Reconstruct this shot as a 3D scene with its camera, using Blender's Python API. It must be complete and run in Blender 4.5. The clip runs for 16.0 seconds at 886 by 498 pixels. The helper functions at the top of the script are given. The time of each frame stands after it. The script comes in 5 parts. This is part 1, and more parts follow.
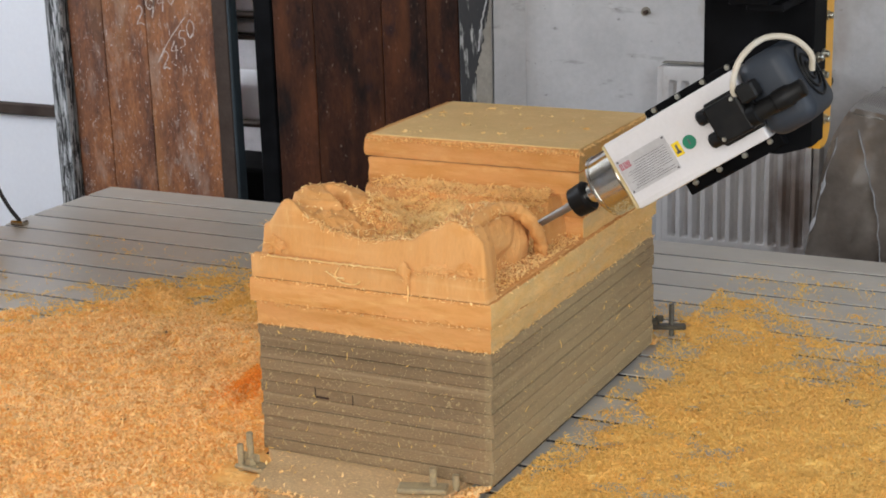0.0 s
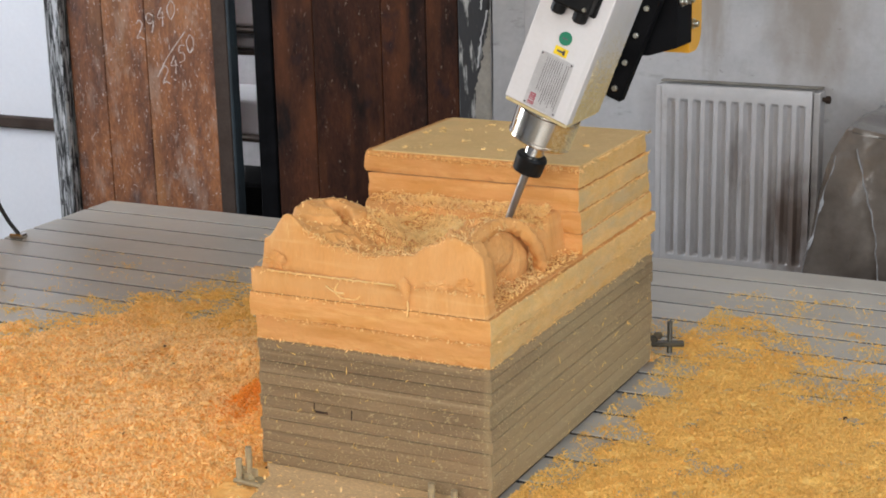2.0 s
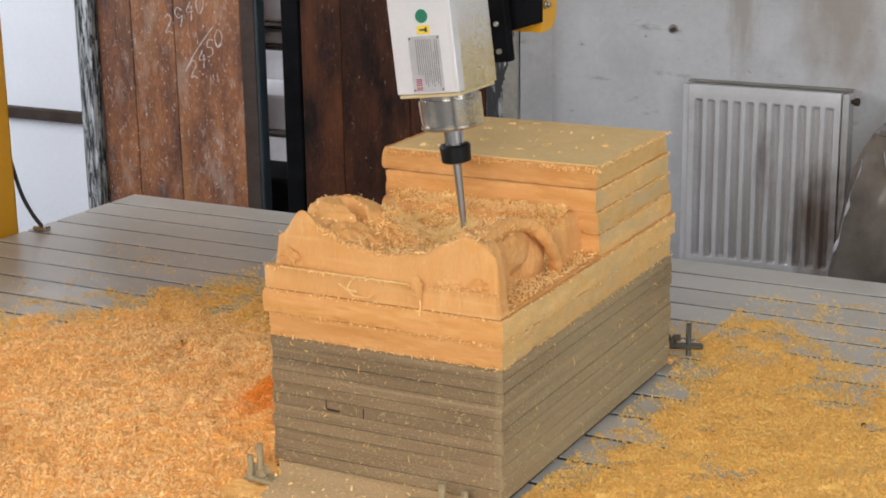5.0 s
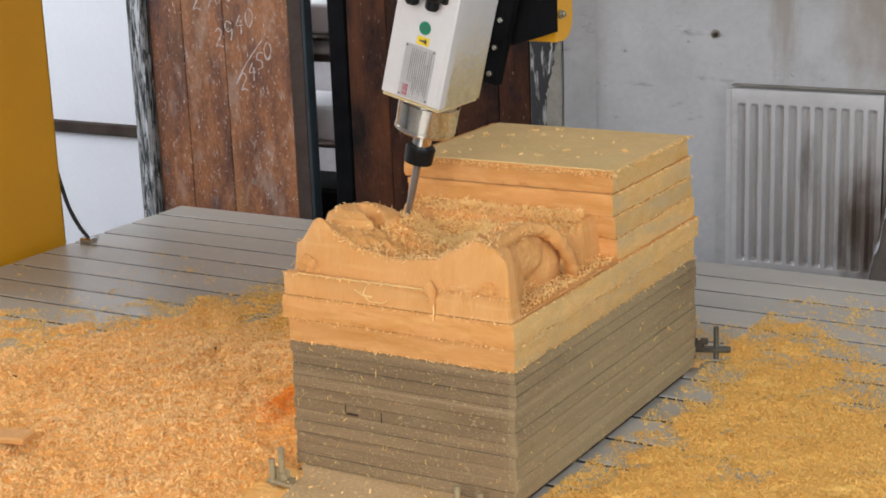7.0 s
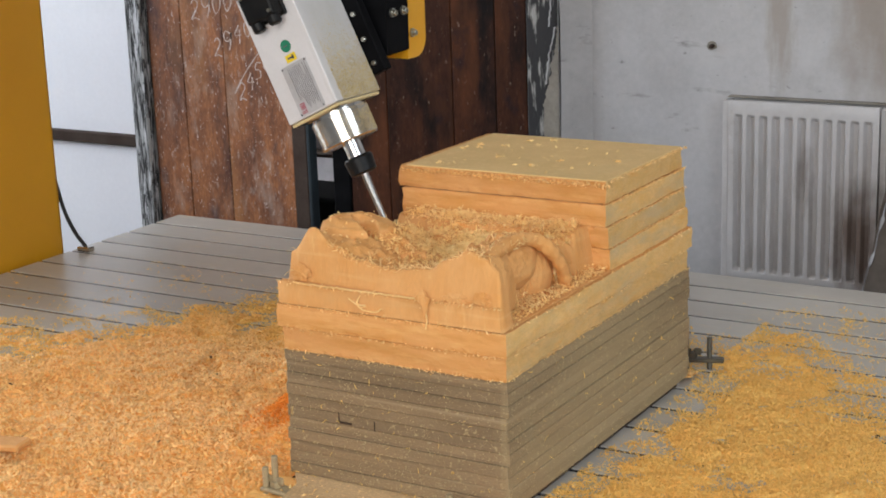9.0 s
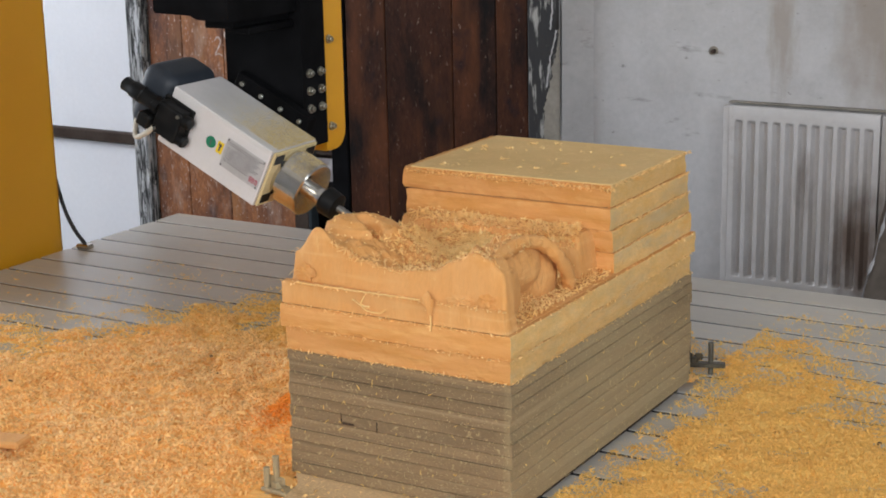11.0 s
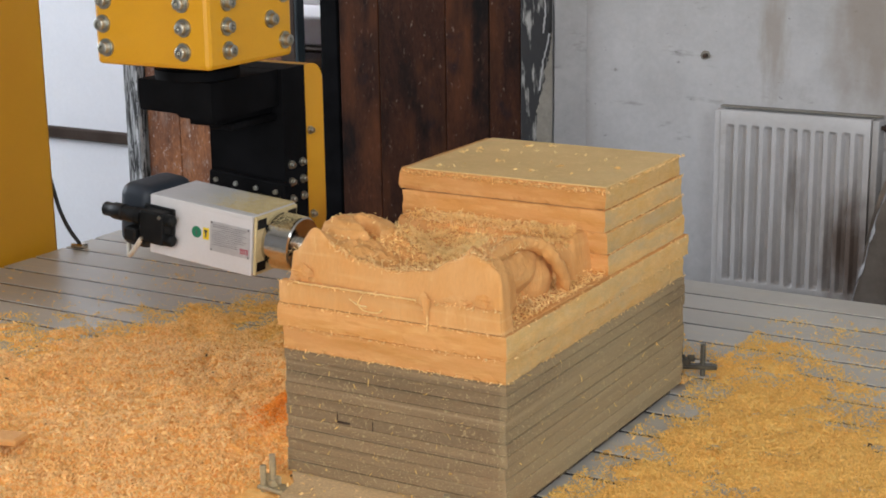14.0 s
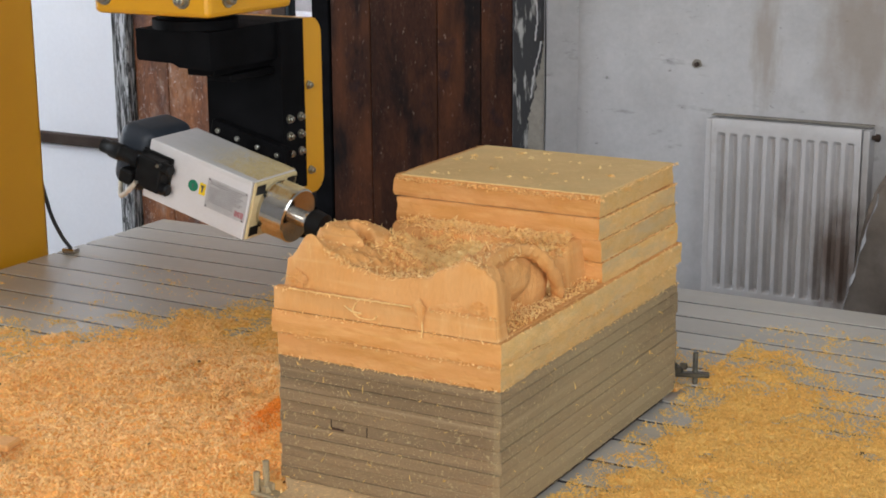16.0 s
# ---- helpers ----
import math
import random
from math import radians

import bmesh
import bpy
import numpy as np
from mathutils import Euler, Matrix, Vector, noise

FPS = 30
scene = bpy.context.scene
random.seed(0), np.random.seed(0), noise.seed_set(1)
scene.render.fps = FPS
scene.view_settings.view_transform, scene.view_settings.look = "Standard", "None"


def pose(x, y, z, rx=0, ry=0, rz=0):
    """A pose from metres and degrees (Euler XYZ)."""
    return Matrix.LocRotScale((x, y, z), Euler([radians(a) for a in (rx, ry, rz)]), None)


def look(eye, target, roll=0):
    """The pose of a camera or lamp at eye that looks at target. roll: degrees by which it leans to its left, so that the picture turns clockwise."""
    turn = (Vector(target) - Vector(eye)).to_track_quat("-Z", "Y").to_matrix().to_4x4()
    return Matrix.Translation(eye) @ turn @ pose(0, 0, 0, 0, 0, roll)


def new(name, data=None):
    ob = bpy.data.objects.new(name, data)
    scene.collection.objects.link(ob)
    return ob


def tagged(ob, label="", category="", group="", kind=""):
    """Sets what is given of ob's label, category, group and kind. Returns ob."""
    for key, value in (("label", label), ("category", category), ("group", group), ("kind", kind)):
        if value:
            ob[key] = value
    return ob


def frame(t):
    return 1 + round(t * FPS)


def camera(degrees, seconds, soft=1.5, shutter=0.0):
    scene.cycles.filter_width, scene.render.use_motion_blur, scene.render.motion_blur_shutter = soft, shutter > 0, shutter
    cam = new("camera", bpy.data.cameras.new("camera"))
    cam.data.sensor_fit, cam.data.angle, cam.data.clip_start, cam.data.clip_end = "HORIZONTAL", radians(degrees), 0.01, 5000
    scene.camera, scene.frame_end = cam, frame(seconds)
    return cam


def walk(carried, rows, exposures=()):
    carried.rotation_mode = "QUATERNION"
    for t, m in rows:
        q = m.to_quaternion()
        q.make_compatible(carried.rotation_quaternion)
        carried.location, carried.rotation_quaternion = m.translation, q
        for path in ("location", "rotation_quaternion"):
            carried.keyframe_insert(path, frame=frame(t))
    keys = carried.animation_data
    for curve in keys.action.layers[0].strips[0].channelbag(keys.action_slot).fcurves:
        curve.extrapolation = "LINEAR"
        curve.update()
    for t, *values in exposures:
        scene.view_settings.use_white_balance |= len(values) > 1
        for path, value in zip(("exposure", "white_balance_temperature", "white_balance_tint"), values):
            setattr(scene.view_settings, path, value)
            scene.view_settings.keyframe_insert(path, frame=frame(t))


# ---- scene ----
cam = camera(30.5, 16.0, soft=1.8)
PATH = [
    (0, (0.895, -1.898, 0.952), (0.023, -0.181, 0.411), -1.7),
    (0.5, (0.894, -1.901, 0.952), (0.024, -0.182, 0.415), -1.6),
    (1, (0.895, -1.902, 0.954), (0.025, -0.182, 0.42), -1.6),
    (1.5, (0.894, -1.904, 0.953), (0.024, -0.182, 0.426), -1.5),
    (2, (0.893, -1.905, 0.953), (0.023, -0.181, 0.431), -1.3),
    (2.5, (0.892, -1.903, 0.954), (0.022, -0.178, 0.435), -1.3),
    (3, (0.894, -1.903, 0.953), (0.023, -0.179, 0.431), -1.4),
    (3.5, (0.894, -1.904, 0.953), (0.024, -0.181, 0.428), -1.4),
    (5.8, (0.945, -1.87, 0.951), (-0.003, -0.189, 0.427), -1.3),
    (6, (0.956, -1.87, 0.951), (-0.004, -0.196, 0.427), -1.6),
    (6.5, (0.982, -1.864, 0.952), (-0.007, -0.204, 0.435), -2.0),
    (7, (1.006, -1.862, 0.95), (0.014, -0.202, 0.44), -2.2),
    (7.5, (1.017, -1.861, 0.949), (0.013, -0.207, 0.442), -2.1),
    (8, (1.025, -1.863, 0.951), (0.02, -0.209, 0.447), -2.3),
    (8.5, (1.024, -1.866, 0.951), (0.029, -0.204, 0.451), -2.1),
    (9, (1.021, -1.867, 0.952), (0.027, -0.204, 0.454), -2.0),
    (11.5, (1.003, -1.875, 0.951), (0.019, -0.206, 0.455), -1.1),
    (12, (1.005, -1.878, 0.953), (0.023, -0.208, 0.456), -1.0),
    (12.5, (1.002, -1.883, 0.953), (0.022, -0.212, 0.457), -0.7),
    (13, (1.001, -1.887, 0.955), (0.024, -0.213, 0.463), -0.7),
    (13.5, (1.004, -1.896, 0.954), (0.024, -0.223, 0.465), -0.7),
    (14, (1.004, -1.897, 0.954), (0.03, -0.221, 0.461), -0.8),
    (14.5, (0.999, -1.9, 0.953), (0.028, -0.222, 0.462), -0.6),
    (15, (0.996, -1.902, 0.955), (0.034, -0.218, 0.465), -0.5),
    (15.5, (0.992, -1.903, 0.954), (0.033, -0.217, 0.465), -0.4),
    (16, (0.995, -1.905, 0.955), (0.034, -0.219, 0.47), -0.4),
]
walk(cam, [(t, look(eye, target, roll)) for t, eye, target, roll in PATH], [(0, -0.03), (2, 0.04), (3.5, 0.01), (6, 0.05), (7, -0.01), (8.5, -0.06), (11.5, -0.09), (16, -0.09)])

# world and light
world = bpy.data.worlds.new("sky")
scene.world = world
world.use_nodes = True
_wn = world.node_tree.nodes
_sky = _wn.new("ShaderNodeTexSky")
_sky.sky_type, _sky.sun_disc = "NISHITA", False
_sky.sun_elevation, _sky.sun_rotation = radians(40), radians(140)
world.node_tree.links.new(_sky.outputs[0], _wn["Background"].inputs[0])
_wn["Background"].inputs[1].default_value = 0.12


def window_lamp(name, eye, target, sx, sy, watts, colour):
    d = bpy.data.lights.new(name, "AREA")
    d.shape, d.size, d.size_y, d.energy, d.color = "RECTANGLE", sx, sy, watts, colour
    ob = new(name, d)
    ob.matrix_world = look(eye, target)
    return ob


window_lamp("window_light_front", (0.9, -3.62, 1.5), (0.9, 0, 0.3), 2.1, 1.9, 113, (1.0, 0.97, 0.925))
window_lamp("window_light_right", (3.12, -1.1, 1.5), (0.2, 0.2, 0.2), 1.7, 1.9, 60, (0.80, 0.90, 1.0))
window_lamp("window_light_left", (-4.82, 0.1, 1.5), (0, 0.5, 0.3), 1.9, 1.9, 138, (0.84, 0.91, 1.0))
# unseen fill lamp, added to brighten the parcels behind the doors
window_lamp("fill_light_store", (-4.78, 2.87, 0.6), (0, 2.87, 0.3), 0.5, 1.8, 200, (0.93, 0.96, 1.0))


# ---------- materials ----------
def rgb(c):
    return (*c, 1.0)


def material(name, base, rough=0.6, metal=0.0, second=None, scale=20.0, mix=(0.35, 0.65), fine=200.0, fine_amount=0.25,
             bump=0.1, bump_scale=None, stretch=(1, 1, 1), third=None, third_scale=3.0, third_range=(0.55, 0.7),
             spec=0.5, random_shift=0.0, rough_var=0.1, coords="Object", island=False, through_light=0.0):
    """A surface with a base colour, a second colour by noise, fine grain and a bump."""
    m = bpy.data.materials.new(name)
    m.use_nodes = True
    nt = m.node_tree
    N, L = nt.nodes, nt.links
    bsdf = N["Principled BSDF"]
    tc = N.new("ShaderNodeTexCoord")
    mp = N.new("ShaderNodeMapping")
    mp.inputs["Scale"].default_value = stretch
    L.new(tc.outputs[coords], mp.inputs[0])
    src = mp.outputs[0]
    oi = N.new("ShaderNodeObjectInfo")
    off = N.new("ShaderNodeVectorMath")
    off.operation = "MULTIPLY_ADD"
    L.new(oi.outputs["Random"], off.inputs[0])
    off.inputs[1].default_value = (7.3, 5.1, 3.7)
    L.new(src, off.inputs[2])
    src = off.outputs[0]

    def noise_tex(sc, detail=6.0, rg=0.6):
        n = N.new("ShaderNodeTexNoise")
        n.inputs["Scale"].default_value, n.inputs["Detail"].default_value, n.inputs["Roughness"].default_value = sc, detail, rg
        L.new(src, n.inputs["Vector"])
        return n.outputs["Fac"]

    def ramp(fac, lo, hi):
        r = N.new("ShaderNodeMapRange")
        r.inputs["From Min"].default_value, r.inputs["From Max"].default_value = lo, hi
        L.new(fac, r.inputs["Value"])
        return r.outputs[0]

    def mixc(fac, a, b, kind="MIX"):
        x = N.new("ShaderNodeMix")
        x.data_type, x.blend_type = "RGBA", kind
        for sock, v in ((x.inputs[0], fac), (x.inputs[6], a), (x.inputs[7], b)):
            if isinstance(v, bpy.types.NodeSocket):
                L.new(v, sock)
            else:
                sock.default_value = v
        return x.outputs[2]

    col = rgb(base)
    big = noise_tex(scale)
    if second:
        col = mixc(ramp(big, *mix), col, rgb(second))
    if third:
        col = mixc(ramp(noise_tex(third_scale, 8.0, 0.7), *third_range), col, rgb(third))
    fine_n = noise_tex(fine, 4.0, 0.7)
    if fine_amount:
        g = ramp(fine_n, 0.2, 0.8)
        v = N.new("ShaderNodeMapRange")
        v.inputs["To Min"].default_value, v.inputs["To Max"].default_value = 1 - fine_amount, 1 + fine_amount
        L.new(g, v.inputs["Value"])
        s = N.new("ShaderNodeVectorMath")
        s.operation = "SCALE"
        if isinstance(col, tuple):
            s.inputs[0].default_value = col[:3]
        else:
            L.new(col, s.inputs[0])
        L.new(v.outputs[0], s.inputs["Scale"])
        col = s.outputs[0]
    if random_shift:
        who = oi.outputs["Random"]
        if island:
            gi = N.new("ShaderNodeNewGeometry")
            who = gi.outputs["Random Per Island"]
        v = N.new("ShaderNodeMapRange")
        v.inputs["To Min"].default_value, v.inputs["To Max"].default_value = 1 - random_shift, 1 + random_shift
        L.new(who, v.inputs["Value"])
        s = N.new("ShaderNodeVectorMath")
        s.operation = "SCALE"
        if isinstance(col, tuple):
            s.inputs[0].default_value = col[:3]
        else:
            L.new(col, s.inputs[0])
        L.new(v.outputs[0], s.inputs["Scale"])
        col = s.outputs[0]
    if isinstance(col, tuple):
        bsdf.inputs["Base Color"].default_value = col
    else:
        L.new(col, bsdf.inputs["Base Color"])
    bsdf.inputs["Metallic"].default_value = metal
    bsdf.inputs["Specular IOR Level"].default_value = spec
    r = N.new("ShaderNodeMapRange")
    r.inputs["To Min"].default_value, r.inputs["To Max"].default_value = max(0.02, rough - rough_var), min(1, rough + rough_var)
    L.new(big, r.inputs["Value"])
    L.new(r.outputs[0], bsdf.inputs["Roughness"])
    if bump:
        b = N.new("ShaderNodeBump")
        b.inputs["Strength"].default_value = bump
        b.inputs["Distance"].default_value = 0.004
        L.new(noise_tex(bump_scale, 6.0, 0.65) if bump_scale else fine_n, b.inputs["Height"])
        L.new(b.outputs[0], bsdf.inputs["Normal"])
    if through_light:
        tr = N.new("ShaderNodeBsdfTranslucent")
        if isinstance(col, tuple):
            tr.inputs[0].default_value = col
        else:
            L.new(col, tr.inputs[0])
        mx = N.new("ShaderNodeMixShader")
        mx.inputs[0].default_value = through_light
        L.new(bsdf.outputs[0], mx.inputs[1])
        L.new(tr.outputs[0], mx.inputs[2])
        L.new(mx.outputs[0], N["Material Output"].inputs[0])
    return m


M_MDF = material("mdf", (0.275, 0.188, 0.100), 0.8, second=(0.212, 0.142, 0.074), scale=10, stretch=(0.5, 0.5, 3), fine=420, fine_amount=0.35, bump=0.4,
                 third=(0.50, 0.41, 0.26), third_scale=120, third_range=(0.62, 0.74), random_shift=0.16)
M_GLUE = material("glue_line", (0.40, 0.18, 0.05), 0.7, second=(0.24, 0.11, 0.04), scale=30, fine=200, fine_amount=0.2, bump=0.2)
M_FLUFF = material("fluffy_shavings", (0.97, 0.75, 0.37), 0.85, second=(0.97, 0.66, 0.26), scale=8, fine=300, fine_amount=0.04, bump=0.1, random_shift=0.10, island=True, through_light=0.32)
M_FOAM = material("orange_foam", (0.68, 0.328, 0.108), 0.8, second=(0.60, 0.275, 0.070), scale=9, stretch=(1, 1, 6), mix=(0.38, 0.64), fine=260, fine_amount=0.08, bump=0.3,
                  third=(0.74, 0.40, 0.145), third_scale=16, third_range=(0.50, 0.80), random_shift=0.07)
M_FOAM_CUT = material("rough_foam", (0.78, 0.50, 0.20), 0.85, second=(0.74, 0.44, 0.14), scale=26, fine=180, fine_amount=0.18, bump=0.8,
                      third=(0.56, 0.40, 0.18), third_scale=8, stretch=(1, 1, 2.5), third_range=(0.50, 0.80), random_shift=0.10)
M_FOAM_SKIN = material("foam_skin", (0.76, 0.51, 0.215), 0.6, second=(0.70, 0.47, 0.195), scale=12, fine=240, fine_amount=0.10, bump=0.12)
M_CARVE = material("carved_foam", (0.675, 0.338, 0.114), 0.8, second=(0.64, 0.300, 0.086), scale=14, fine=200, fine_amount=0.08, bump=0.7, bump_scale=70, stretch=(1.6, 1.6, 0.35),
                   third=(0.80, 0.50, 0.20), third_scale=30, third_range=(0.60, 0.80))
M_CHIP = material("foam_shavings", (0.96, 0.71, 0.36), 0.85, second=(0.94, 0.60, 0.21), scale=2.2, mix=(0.45, 0.75), fine=300, fine_amount=0.04, bump=0.1,
                  third=(0.94, 0.61, 0.21), third_scale=14, third_range=(0.52, 0.72), random_shift=0.20, island=True, through_light=0.44)
M_CHIP_PALE = material("yellow_shavings", (0.92, 0.63, 0.21), 0.85, second=(0.90, 0.54, 0.14), scale=2.2, mix=(0.45, 0.75), fine=300, fine_amount=0.04, bump=0.1,
                       third=(0.92, 0.66, 0.23), third_scale=14, third_range=(0.5, 0.7), random_shift=0.12, island=True, through_light=0.42)
M_PILE_PALE = material("yellow_dust_bed", (0.84, 0.57, 0.19), 0.9, second=(0.80, 0.50, 0.13), scale=45, fine=160, fine_amount=0.06, bump=0.4, bump_scale=120)
M_PILE = material("shaving_bed", (0.93, 0.55, 0.19), 0.9, second=(0.90, 0.46, 0.12), scale=45, fine=160, fine_amount=0.06, bump=0.6, bump_scale=120)
M_PROFILE = material("table_profile", (0.50, 0.465, 0.415), 0.32, second=(0.44, 0.41, 0.365), scale=5, stretch=(0.25, 1, 1), fine=120, fine_amount=0.07, bump=0.02, spec=0.65,
                     third=(0.60, 0.50, 0.33), third_scale=40, third_range=(0.55, 0.80), random_shift=0.05, rough_var=0.07)
M_SLOT = material("slot_shade_strip", (0.075, 0.088, 0.10), 0.25, second=(0.045, 0.045, 0.045), scale=6, stretch=(0.5, 1, 1), fine=200, fine_amount=0.2, bump=0.03, spec=0.8)
M_STEEL = material("steel", (0.55, 0.53, 0.50), 0.25, 1.0, second=(0.42, 0.36, 0.28), scale=25, fine=300, fine_amount=0.12, bump=0.03)
M_CHROME = material("ground_steel", (0.62, 0.61, 0.60), 0.16, 1.0, second=(0.55, 0.5, 0.42), scale=30, fine=200, fine_amount=0.06, bump=0.0, rough_var=0.08)
M_ZINC = material("zinc_bolt", (0.50, 0.50, 0.46), 0.38, 1.0, second=(0.36, 0.33, 0.26), scale=60, fine=400, fine_amount=0.15, bump=0.05)
M_DUSTY = material("dusty_bolt", (0.42, 0.33, 0.18), 0.7, 0.3, second=(0.30, 0.24, 0.15), scale=80, fine=400, fine_amount=0.2, bump=0.2)
M_GREASY = material("greasy_steel", (0.13, 0.115, 0.085), 0.4, 0.6, second=(0.08, 0.07, 0.055), scale=60, fine=300, fine_amount=0.2, bump=0.1)
M_BLACK = material("black_steel", (0.0020, 0.0020, 0.0023), 0.65, 0.0, second=(0.006, 0.006, 0.007), scale=12, fine=250, fine_amount=0.15, bump=0.06, spec=0.05,
                   third=(0.10, 0.085, 0.06), third_scale=200, third_range=(0.70, 0.82))
M_PLASTIC = material("black_plastic", (0.004, 0.004, 0.0045), 0.45, second=(0.009, 0.0085, 0.008), scale=50, fine=300, fine_amount=0.1, bump=0.04, spec=0.18)
M_CAP = material("grey_fan_cowl", (0.020, 0.025, 0.034), 0.5, spec=0.3, second=(0.028, 0.033, 0.042), scale=20, fine=300, fine_amount=0.1, bump=0.05)
M_YELLOW = material("yellow_paint", (0.64, 0.305, 0.010), 0.42, second=(0.60, 0.28, 0.010), scale=3, fine=200, fine_amount=0.03, bump=0.02)
M_WHITE_METAL = material("white_painted_metal", (0.61, 0.585, 0.585), 0.4, 0.0, second=(0.56, 0.535, 0.53), scale=12, fine=200, fine_amount=0.04, bump=0.02,
                         third=(0.55, 0.42, 0.22), third_scale=45, third_range=(0.70, 0.8))
M_LABEL = material("engraved_plate", (0.47, 0.455, 0.455), 0.45, 0.2, second=(0.40, 0.385, 0.38), scale=40, fine=300, fine_amount=0.1, bump=0.02)
M_INK = material("label_ink", (0.10, 0.09, 0.095), 0.6, fine_amount=0.1, bump=0)
M_DUST = material("caked_dust", (0.60, 0.49, 0.27), 0.9, second=(0.50, 0.39, 0.2), scale=60, fine=300, fine_amount=0.15, bump=0.2)
M_RED = material("red_print", (0.35, 0.03, 0.06), 0.6, fine_amount=0.1, bump=0)
M_GREEN = material("green_sticker", (0.01, 0.17, 0.09), 0.5, fine_amount=0.1, bump=0)
M_STICKER = material("yellow_sticker", (0.75, 0.52, 0.01), 0.5, fine_amount=0.1, bump=0)
M_CUTTER = material("ground_steel", (0.34, 0.33, 0.32), 0.38, 0.9, second=(0.26, 0.25, 0.24), scale=60, stretch=(1, 1, 0.3), fine=300, fine_amount=0.1, bump=0.02)
M_CREAM = material("cream_hose", (0.50, 0.46, 0.39), 0.5, second=(0.46, 0.39, 0.29), scale=30, fine_amount=0.05, bump=0.02)
M_CABLE = material("black_cable", (0.012, 0.012, 0.013), 0.5, fine_amount=0.1, bump=0)
M_PLASTER = material("white_plaster", (0.455, 0.445, 0.45), 0.85, second=(0.385, 0.375, 0.375), scale=4.5, mix=(0.42, 0.72), fine=50, fine_amount=0.08, bump=0.6, bump_scale=11,
                     third=(0.27, 0.24, 0.22), third_scale=3.6, third_range=(0.60, 0.92), coords="Object")
M_PANEL = material("white_board", (0.84, 0.84, 0.88), 0.55, second=(0.80, 0.80, 0.84), scale=2, fine=60, fine_amount=0.03, bump=0.03,
                   third=(0.20, 0.19, 0.22), third_scale=30, third_range=(0.725, 0.78))
M_DOOR_RED = material("worn_red_wood", (0.29, 0.115, 0.048), 0.55, spec=0.25, second=(0.085, 0.036, 0.025), scale=3.6, stretch=(2, 2, 0.8), mix=(0.42, 0.66), fine=60, fine_amount=0.5, bump=0.4,
                      third=(0.44, 0.36, 0.31), third_scale=26, third_range=(0.57, 0.76), random_shift=0.06)
M_DOOR_DARK = material("dark_stained_wood", (0.060, 0.020, 0.009), 0.6, spec=0.12, second=(0.007, 0.0045, 0.004), scale=3.4, stretch=(2, 2, 0.8), mix=(0.40, 0.66), fine=60, fine_amount=0.5, bump=0.4,
                       third=(0.12, 0.075, 0.055), third_scale=30, third_range=(0.60, 0.82), random_shift=0.25)
M_POST = material("flaked_post", (0.42, 0.42, 0.42), 0.8, second=(0.020, 0.020, 0.021), scale=45, stretch=(2.2, 2.2, 0.2), mix=(0.42, 0.56), fine=160, fine_amount=0.5, bump=0.8)
M_BLACKPOST = material("blackened_post", (0.02, 0.019, 0.02), 0.75, second=(0.34, 0.33, 0.31), scale=26, stretch=(2, 2, 0.35), mix=(0.56, 0.66), fine=120, fine_amount=0.3, bump=0.4)
M_MORTAR = material("bare_mortar", (0.26, 0.235, 0.20), 0.9, second=(0.20, 0.18, 0.15), scale=10, fine=90, fine_amount=0.2, bump=0.6)
M_GREYEDGE = material("blue_grey_paint", (0.030, 0.042, 0.050), 0.6, spec=0.25, second=(0.02, 0.024, 0.028), scale=10, stretch=(2, 2, 0.4), fine=90, fine_amount=0.2, bump=0.15)
M_BAR = material("brown_strip", (0.040, 0.024, 0.017), 0.65, spec=0.2, second=(0.062, 0.043, 0.034), scale=12, fine=90, fine_amount=0.2, bump=0.1)
M_RADIATOR = material("radiator_enamel", (0.55, 0.53, 0.53), 0.4, second=(0.46, 0.44, 0.43), scale=4, fine=60, fine_amount=0.05, bump=0.03,
                      third=(0.20, 0.14, 0.10), third_scale=4.2, third_range=(0.58, 0.80))


def colour_patch(m, centre, radii, colour, strength):
    """Mix an uneven patch of another colour into a material round a place."""
    nt = m.node_tree
    N, L = nt.nodes, nt.links
    base = N["Principled BSDF"].inputs["Base Color"]
    old = base.links[0].from_socket
    tc = N.new("ShaderNodeTexCoord")
    mp = N.new("ShaderNodeMapping")
    mp.vector_type = "TEXTURE"
    mp.inputs["Location"].default_value, mp.inputs["Scale"].default_value = centre, radii
    L.new(tc.outputs["Object"], mp.inputs[0])
    n = N.new("ShaderNodeTexNoise")
    n.inputs["Scale"].default_value, n.inputs["Detail"].default_value = 2.5, 6.0
    L.new(mp.outputs[0], n.inputs["Vector"])
    ln = N.new("ShaderNodeVectorMath")
    ln.operation = "LENGTH"
    L.new(mp.outputs[0], ln.inputs[0])
    ad = N.new("ShaderNodeMath")
    ad.operation = "MULTIPLY_ADD"
    L.new(n.outputs["Fac"], ad.inputs[0])
    ad.inputs[1].default_value = 1.2
    L.new(ln.outputs["Value"], ad.inputs[2])
    r = N.new("ShaderNodeMapRange")
    r.inputs["From Min"].default_value, r.inputs["From Max"].default_value = 1.6, 0.9
    r.inputs["To Max"].default_value = strength
    L.new(ad.outputs[0], r.inputs["Value"])
    x = N.new("ShaderNodeMix")
    x.data_type = "RGBA"
    L.new(r.outputs[0], x.inputs[0])
    L.new(old, x.inputs[6])
    x.inputs[7].default_value = rgb(colour)
    L.new(x.outputs[2], base)


